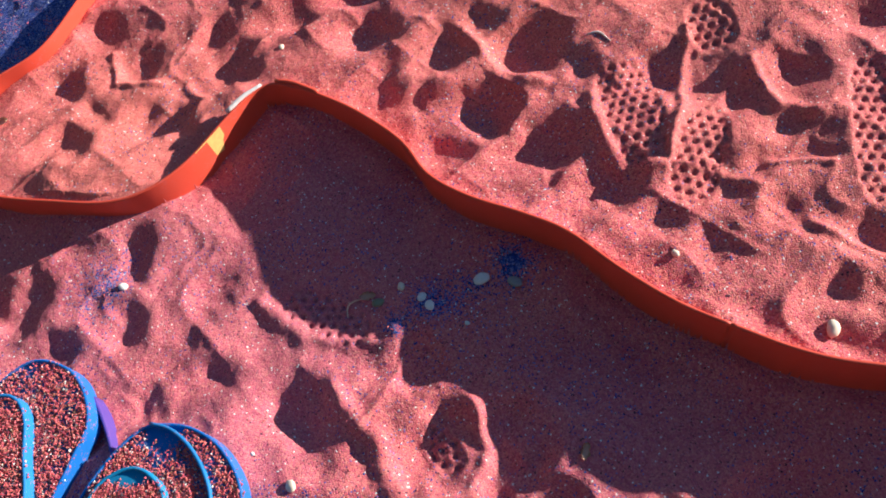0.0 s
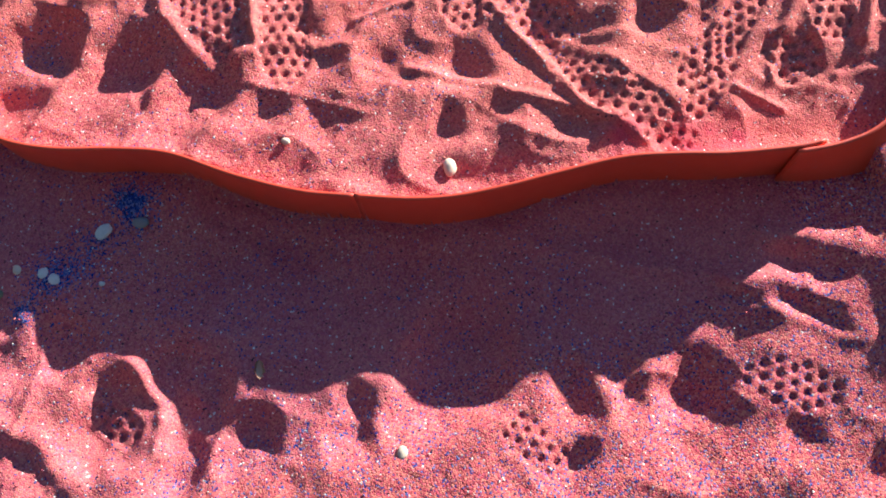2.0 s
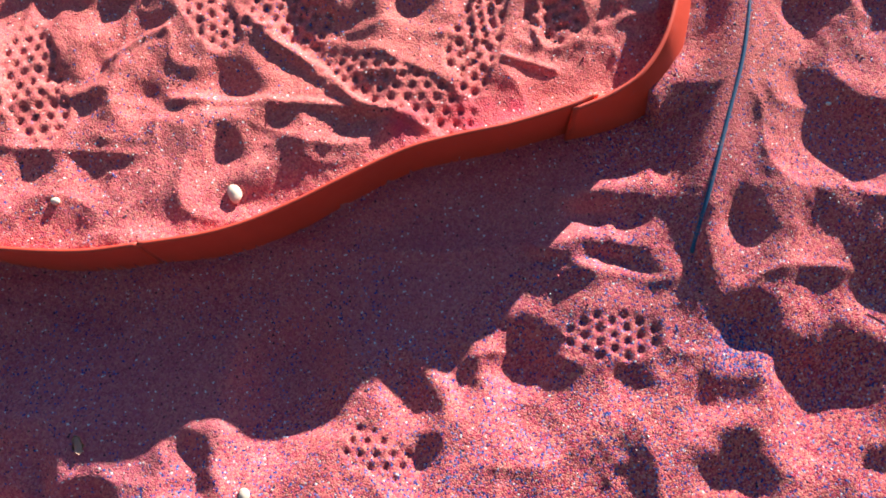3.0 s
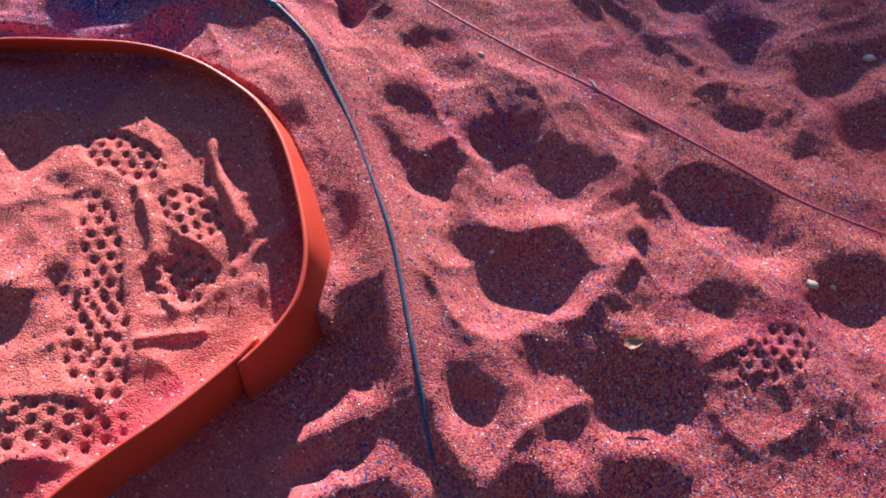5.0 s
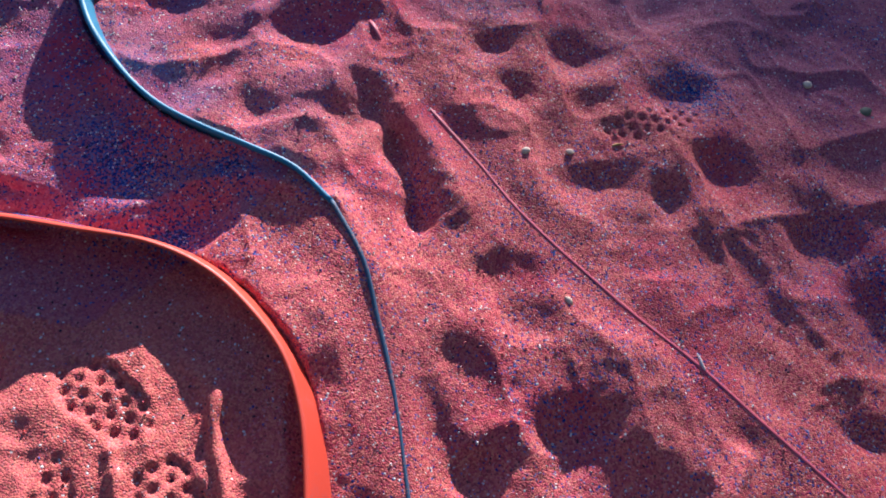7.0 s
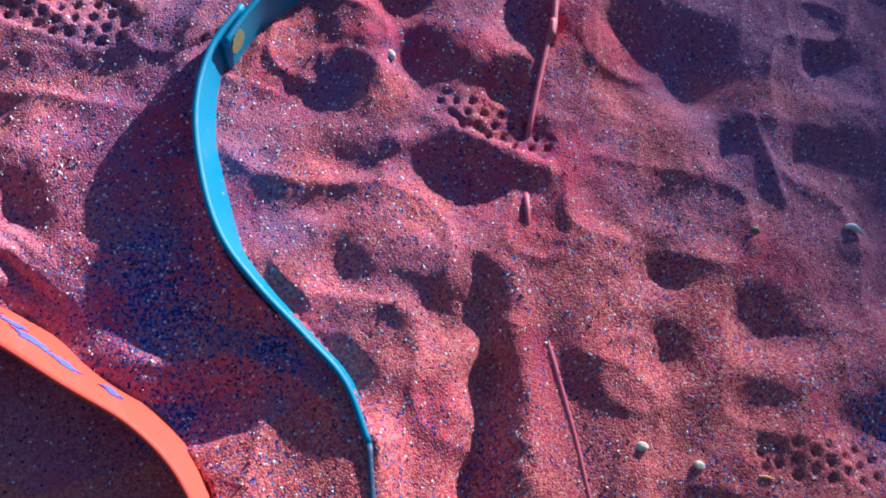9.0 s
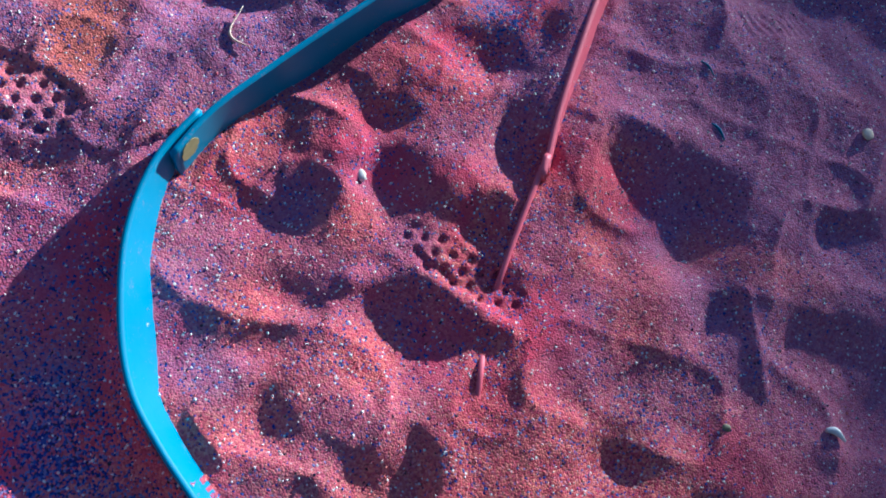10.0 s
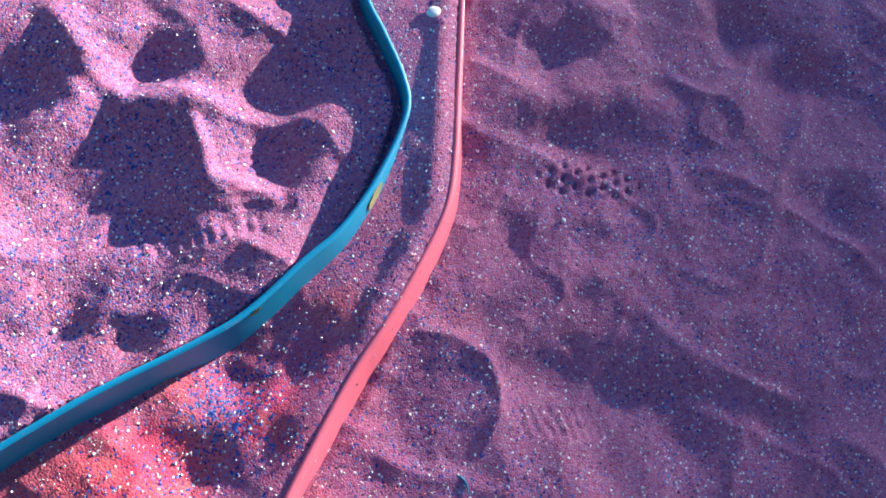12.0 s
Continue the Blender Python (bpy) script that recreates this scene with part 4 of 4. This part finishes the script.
bm = ribbon([(-0.425, 0.925, .049, 0), (-0.40, 0.955, .050, .002), (-0.372, 0.984, .047, 0)], 0.0078, 0.040)
part("torn_lip", bm, WHITE_EDGE, pen, "torn pale lip on the top edge")
bm = ribbon([(-0.345, 0.991, .050, 0), (-0.31, 0.985, .051, 0), (-0.26, 0.966, .048, 0)], 0.0075, 0.042)
part("torn_lip", bm, ORANGE, pen)


def stick_on(name, line, x, y, up, wide, tall, half, ragged, mat, parent, label):
    """A thin mark on the right-hand face of a strip."""
    p = glide(line, 0.01)
    k = min(len(p) - 2, max(1, int(np.argmin(np.hypot(p[:, 0] - x, p[:, 1] - y)))))
    fx, fy, fz, lean = p[k]
    tx, ty = (p[k + 1] - p[k - 1])[:2] / np.hypot(*(p[k + 1] - p[k - 1])[:2])
    slide = half + 0.0002 - lean * up / fz
    normal = Vector((ty * fz, -tx * fz, lean)).normalized()
    part(name, oval_on((fx + ty * slide, fy - tx * slide, up), (tx, ty, 0), normal, wide, tall, 0.0008, ragged, 28), mat, parent, label, False)


# blue paint rubbed off on the outer face of the bend
for x, y, up, wide, tall in ((1.300, 0.920, 0.030, 0.012, 0.004), (1.270, 0.958, 0.034, 0.018, 0.004), (1.247, 0.990, 0.032, 0.022, 0.005), (1.226, 1.017, 0.024, 0.014, 0.004), (1.205, 1.043, 0.02, 0.012, 0.003)):
    stick_on("paint_smear", BEND, x, y, up, wide, tall, 0.003, 0.45, SMEAR, pen, "streak of rubbed blue paint")

low = thing("edging_strip", "bent cyan strip half buried in red sand", "garden edging", "blue edging strips")
part("strip", ribbon(BLUE_LOW[8:], 0.0066, wave=0.0005), BLUE, low)
part("strip", ribbon(BLUE_LOW[:9], 0.0060, wave=0.0008), DULL_BLUE, low, "dust-dulled buried length of the cyan strip")
high = thing("edging_strip", "bent cyan strip standing in mixed grit, overlapping another", "garden edging", "blue edging strips")
part("strip", ribbon(BLUE_HIGH, 0.0072, wave=0.0005), BLUE, high)
stick_on("stain", BLUE_HIGH, 1.537, 1.270, 0.030, 0.014, 0.015, 0.0036, 0.12, OCHRE, high, "round ochre stain")
stick_on("stain", BLUE_HIGH, 2.133, 1.620, 0.036, 0.018, 0.016, 0.0036, 0.10, OCHRE, high, "oval ochre stain")
stick_on("notch", BLUE_HIGH, 1.985, 1.489, 0.052, 0.006, 0.005, 0.0036, 0.3, DARK_GREEN, high, "small dark notch at the edge")

pink = thing("edging_strip", "thin pink strip almost buried in red grit", "garden edging")
part("strip", ribbon(PINK_LINE, 0.0065), PINK, pink)
part("strip", ribbon(PINK_FAR, 0.0082), PINK, pink)
part("node", ribbon([(1.926, 1.166, .019, .004), (1.934, 1.178, .020, .006), (1.942, 1.190, .019, .006)], 0.009, -0.02), PINK, pink)

# a cluster of shallow blue petal-shaped trays strewn with coarse grit
flower = thing("petal_trays", "cluster of shallow blue petal trays strewn with coarse grit", "tray")
tray_spots = []


def petal(points, floor_z, rim_z, mat, floor_mat=None, share=0.8, seed=1):
    """A tray with a thin standing rim; coarse grit lies on its floor."""
    line = [(x, y, rim_z, 0) for x, y in points]
    rim = part("petal", ribbon(line, 0.005, floor_z - 0.03), mat, flower)
    if floor_mat is None:
        return
    outline = glide(line, 0.01)[:, :2]
    bm = bmesh.new()
    low_ = [bm.verts.new((x, y, floor_z - 0.004)) for x, y in outline]
    high_ = [bm.verts.new((x, y, floor_z)) for x, y in outline]
    bm.faces.new(high_)
    bm.faces.new(low_[::-1])
    for i in range(len(outline)):
        k = (i + 1) % len(outline)
        bm.faces.new((low_[i], low_[k], high_[k], high_[i]))
    part("tray_floor", bm, floor_mat, rim, "", False)
    rr = np.random.default_rng(seed)
    lo, hi = outline.min(0), outline.max(0)
    spots = rr.uniform(lo, hi, (13000, 2))
    inside = np.zeros(len(spots), bool)
    for (xa, ya), (xb, yb) in zip(outline, np.roll(outline, -1, 0)):
        if ya != yb:
            inside ^= (spots[:, 1] > min(ya, yb)) & (spots[:, 1] <= max(ya, yb)) & (spots[:, 0] < xa + (spots[:, 1] - ya) * (xb - xa) / (yb - ya))
    wave_ = np.sin(spots[:, 0] * 61 + 1.3 * seed) + np.sin(spots[:, 1] * 53 + 2.1 * seed) + np.sin((spots[:, 0] + spots[:, 1]) * 37)
    chance = np.clip(share + 0.22 * wave_ - 2.0 * np.clip(spots[:, 1] - hi[1] + 0.035, 0, 1) * 10, 0, 1)
    spots = spots[inside & (rr.uniform(0, 1, len(spots)) < chance)]
    pile = floor_z + 0.004 * rr.uniform(0, 1, len(spots)) * np.clip(chance[:len(spots)], 0.3, 1)
    tray_spots.append(np.column_stack([spots, pile]))


petal([(-0.72, 0.14), (-0.735, 0.26), (-0.72, 0.36), (-0.695, 0.42), (-0.65, 0.452), (-0.59, 0.442), (-0.55, 0.41), (-0.525, 0.36), (-0.532, 0.31), (-0.545, 0.25), (-0.575, 0.12)], 0.031, 0.036, DEEP_BLUE, DEEP_BLUE, 0.85, 1)
petal([(-0.78, 0.20), (-0.75, 0.33), (-0.71, 0.372), (-0.67, 0.388), (-0.640, 0.38), (-0.617, 0.35), (-0.60, 0.30), (-0.575, 0.235), (-0.555, 0.12)], 0.051, 0.057, SKY_BLUE, SKY_BLUE, 0.95, 2)
petal([(-0.545, 0.405), (-0.52, 0.375), (-0.495, 0.338), (-0.475, 0.30), (-0.46, 0.24)], -0.005, 0.012, PURPLE)
petal([(-0.53, 0.16), (-0.49, 0.28), (-0.44, 0.352), (-0.39, 0.367), (-0.34, 0.36), (-0.29, 0.33), (-0.25, 0.27), (-0.235, 0.16)], 0.027, 0.032, DEEP_BLUE, DEEP_BLUE, 0.6, 3)
petal([(-0.42, 0.366), (-0.385, 0.360), (-0.345, 0.335), (-0.31, 0.295), (-0.292, 0.25), (-0.285, 0.15)], 0.015, 0.037, SKY_BLUE)
petal([(-0.50, 0.18), (-0.475, 0.26), (-0.45, 0.287), (-0.42, 0.298), (-0.39, 0.288), (-0.362, 0.258), (-0.34, 0.16)], 0.041, 0.046, TEAL, TEAL, 0.5, 4)


# ---- pebbles, leaves, splinters ----
def pebble(x, y, r, tone):
    rr = random.Random(int((x + 5) * 10007 + y * 7919))
    bm = bmesh.new()
    bmesh.ops.create_icosphere(bm, subdivisions=3, radius=1.0)
    sx, sy, sz = r * rr.uniform(0.88, 1.05), r * rr.uniform(0.65, 0.8), r * rr.uniform(0.42, 0.58)
    off = Vector((rr.uniform(0, 50), rr.uniform(0, 50), 0))
    for v in bm.verts:
        k = 1 + 0.16 * noise.noise(v.co * 1.1 + off) + 0.07 * noise.noise(v.co * 2.7 + off)
        v.co = Vector((v.co.x * sx * k, v.co.y * sy * k, v.co.z * sz * k))
    ob = part("pebble", bm, STONE[tone])
    ob.matrix_world = pose(x, y, floor_at(x, y) + 0.35 * sz, rr.uniform(-12, 12), rr.uniform(-12, 12), rr.uniform(0, 360))
    words = {"white": "smooth pale pebble lying on red sand", "cream": "small cream pebble half sunk in sand", "grey": "dark grey pebble on blue-stained sand", "olive": "dull olive pebble on sand"}
    tagged(ob, words[tone], "pebble", "pebbles")


def dry_leaf(x, y, size, turn, label="curled dry yellow leaf scrap on sand"):
    rr = random.Random(int(x * 1000))
    bm = bmesh.new()
    rows = []
    for i in range(9):
        u = i / 8 * 2 - 1
        w = 0.42 * size * (1 - u * u) ** 0.7 * (1 + 0.35 * math.sin(7 * u + rr.random() * 6)) + 0.0006
        rows.append([bm.verts.new((u * size, s * w, 0.25 * size * abs(s) * (0.6 + 0.4 * u) + 0.18 * size * u * u)) for s in (-1, -0.4, 0.4, 1)])
    for a, b in zip(rows, rows[1:]):
        for i in range(3):
            bm.faces.new((a[i], a[i + 1], b[i + 1], b[i]))
    bmesh.ops.solidify(bm, geom=bm.faces[:], thickness=0.0007)
    ob = part("dry_leaf", bm, LEAF)
    ob.matrix_world = pose(x, y, floor_at(x, y) + 0.003, 8, 5, turn)
    tagged(ob, label, "leaf")


def splinter(name, x, y, length, turn, width, mat, label, category, bend=0.12):
    bm = bmesh.new()
    rings_ = []
    for i in range(10):
        u = i / 9
        w = width * (0.35 + 0.65 * math.sin(math.pi * min(1, 0.12 + u * 0.9)))
        off = bend * length * math.sin(math.pi * u * 1.3)
        rings_.append([bm.verts.new(((u - 0.5) * length, off + w * math.cos(a), w * math.sin(a) + 0.3 * w * u)) for a in (0.3, 1.6, 2.9, 4.2, 5.5)])
    for a, b in zip(rings_, rings_[1:]):
        for i in range(5):
            bm.faces.new((a[i], a[(i + 1) % 5], b[(i + 1) % 5], b[i]))
    bm.faces.new(rings_[0][::-1])
    bm.faces.new(rings_[-1])
    ob = part(name, bm, mat)
    ob.matrix_world = pose(x, y, floor_at(x, y) + 0.5 * width, 0, -2, turn)
    tagged(ob, label, category)


pebble(0.052, 0.649, 0.0135, "white")
pebble(0.106, 0.648, 0.0130, "grey")
pebble(-0.079, 0.630, 0.0085, "cream")
pebble(-0.041, 0.612, 0.0088, "white")
pebble(-0.026, 0.597, 0.0100, "white")
pebble(-0.115, 0.602, 0.0100, "olive")
pebble(-0.565, 0.603, 0.0094, "white")
pebble(0.556, 0.568, 0.0138, "cream")
pebble(0.348, 0.674, 0.0071, "cream")
pebble(-0.194, 0.299, 0.0105, "cream")
pebble(-0.372, 1.102, 0.0080, "cream")
pebble(0.036, 0.573, 0.0048, "white")
pebble(-0.268, 0.342, 0.0036, "white")
pebble(0.384, 0.224, 0.0091, "cream")
pebble(1.638, 0.473, 0.0064, "cream")
pebble(2.085, -0.075, 0.0126, "cream")
pebble(1.549, -0.119, 0.0095, "cream")
pebble(1.341, 0.283, 0.0046, "white")
pebble(1.545, -0.052, 0.0051, "cream")
pebble(1.784, 0.660, 0.0075, "cream")
pebble(1.839, 0.617, 0.0076, "cream")
pebble(2.052, 0.836, 0.0062, "olive")
pebble(1.716, 1.215, 0.0079, "white")
pebble(2.388, 1.143, 0.0095, "cream")
pebble(2.543, 1.126, 0.0083, "cream")
pebble(2.253, 1.880, 0.0104, "white")
pebble(2.281, 0.427, 0.0095, "cream")
pebble(2.295, 0.328, 0.0127, "olive")
pebble(2.386, 1.582, 0.0037, "white")
pebble(1.772, 1.506, 0.0035, "white")
pebble(1.572, -0.150, 0.0053, "cream")
dry_leaf(1.32, 0.061, 0.018, -40)
dry_leaf(0.226, 0.386, 0.013, 80)
dry_leaf(-0.915, 0.92, 0.022, 20)
dry_leaf(-0.133, 0.612, 0.014, 10)
splinter("twig", -0.152, 0.597, 0.05, 62, 0.0018, LEAF, "thin dry curled stalk on shaded sand", "twig", 0.25)
splinter("twig", 0.226, 1.086, 0.045, -12, 0.0025, WHITE_EDGE, "short pale twig lying on trodden sand", "twig", 0.2)
splinter("splinter", 2.186, 1.191, 0.030, -62, 0.0022, SPLINTER, "small blue wood splinter on purple sand", "splinter")
splinter("splinter", 2.200, 1.277, 0.026, -60, 0.0016, SPLINTER, "small blue wood splinter on purple sand", "splinter")
splinter("twig", 1.618, 1.406, 0.05, 100, 0.0016, STONE["cream"], "thin pale twisted stalk in a hollow", "twig", 0.3)
splinter("straw", 1.700, 0.297, 0.020, 60, 0.0022, SHELL, "short white straw bit on red grit", "straw", 0.05)
splinter("straw", 1.905, 0.575, 0.018, -30, 0.002, YELLOW, "short yellow straw bit on red grit", "straw", 0.05)
splinter("shell", 2.197, 0.792, 0.026, -40, 0.005, SHELL, "broken white shell piece on purple sand", "shell", 0.12)

# ---- loose grains strewn over the sheet ----
COUNT = 42000
px, py = rng.uniform(X0 + 0.02, X1 - 0.02, COUNT), rng.uniform(Y0 + 0.02, Y1 - 0.02, COUNT)
ii, jj = ((py - Y0) / (Y1 - Y0) * (NY - 1)).round().astype(int), ((px - X0) / (X1 - X0) * (NX - 1)).round().astype(int)
keep = (rng.uniform(0, 1, COUNT) < np.clip(coarse[ii, jj] * 1.1, 0.25, 1)) & (AWAY[ii, jj] > 0.012)
px, py, ii, jj = px[keep], py[keep], ii[keep], jj[keep]
pz = HEIGHT[ii, jj]
size = 0.0009 + 0.0011 * rng.uniform(0, 1, len(px)) ** 2.5
corner = np.array([(1, 0, 0), (-1, 0, 0), (0, 1, 0), (0, -1, 0), (0, 0, 1), (0, 0, -1)], float)
jitter = corner[None] * size[:, None, None] * rng.uniform(0.7, 1.25, (len(px), 6, 1)) + rng.uniform(-0.25, 0.25, (len(px), 6, 3)) * size[:, None, None]
co = (jitter + np.stack([px, py, pz + 0.15 * size], -1)[:, None]).reshape(-1, 3)
tri = np.array([(0, 2, 4), (2, 1, 4), (1, 3, 4), (3, 0, 4), (2, 0, 5), (1, 2, 5), (3, 1, 5), (0, 3, 5)])
faces = (tri[None] + 6 * np.arange(len(px))[:, None, None]).reshape(-1, 3)
me = bpy.data.meshes.new("loose_grit")
me.from_pydata(co.tolist(), [], faces.tolist())
me.materials.append(GRAINS)
tagged(new("loose_grit", me), "loose red, blue and white grains strewn over sand", "grit", kind="stuff")

# pale grains lie thicker on the far side
COUNT = 30000
px, py = rng.uniform(1.25, X1 - 0.02, COUNT), rng.uniform(Y0 + 0.02, Y1 - 0.02, COUNT)
ii, jj = ((py - Y0) / (Y1 - Y0) * (NY - 1)).round().astype(int), ((px - X0) / (X1 - X0) * (NX - 1)).round().astype(int)
keep = (rng.uniform(0, 1, COUNT) < (0.25 + 0.75 * ease(0.4, 1.3, py)) * (1 - 0.45 * NORTH[ii, jj])) & ~PEN[ii, jj]
px, py, ii, jj = px[keep], py[keep], ii[keep], jj[keep]
size = 0.0009 + 0.0012 * rng.uniform(0, 1, len(px)) ** 3
jitter = corner[None] * size[:, None, None] * rng.uniform(0.7, 1.25, (len(px), 6, 1)) + rng.uniform(-0.25, 0.25, (len(px), 6, 3)) * size[:, None, None]
co = (jitter + np.stack([px, py, HEIGHT[ii, jj] + 0.2 * size], -1)[:, None]).reshape(-1, 3)
faces = (tri[None] + 6 * np.arange(len(px))[:, None, None]).reshape(-1, 3)
me = bpy.data.meshes.new("pale_grit")
me.from_pydata(co.tolist(), [], faces.tolist())
me.materials.append(SHELL)
tagged(new("pale_grit", me), "tiny pale grains sprinkled over mauve sand", "grit", kind="stuff")

# coarse grit on the trays
spot = np.vstack(tray_spots * 2)
spot += np.column_stack([rng.normal(0, 0.003, (len(spot), 2)), rng.uniform(0, 0.001, len(spot))])
size = rng.uniform(0.0011, 0.0022, len(spot))
jitter = corner[None] * size[:, None, None] * rng.uniform(0.6, 1.3, (len(spot), 6, 1)) + rng.uniform(-0.35, 0.35, (len(spot), 6, 3)) * size[:, None, None]
co = (jitter + (spot + np.stack([0 * size, 0 * size, 0.6 * size], -1))[:, None]).reshape(-1, 3)
faces = (tri[None] + 6 * np.arange(len(spot))[:, None, None]).reshape(-1, 3)
me = bpy.data.meshes.new("tray_grit")
me.from_pydata(co.tolist(), [], faces.tolist())
me.materials.append(COARSE)
tagged(new("tray_grit", me), "coarse red, orange and brown grit strewn on blue trays", "grit", kind="stuff")
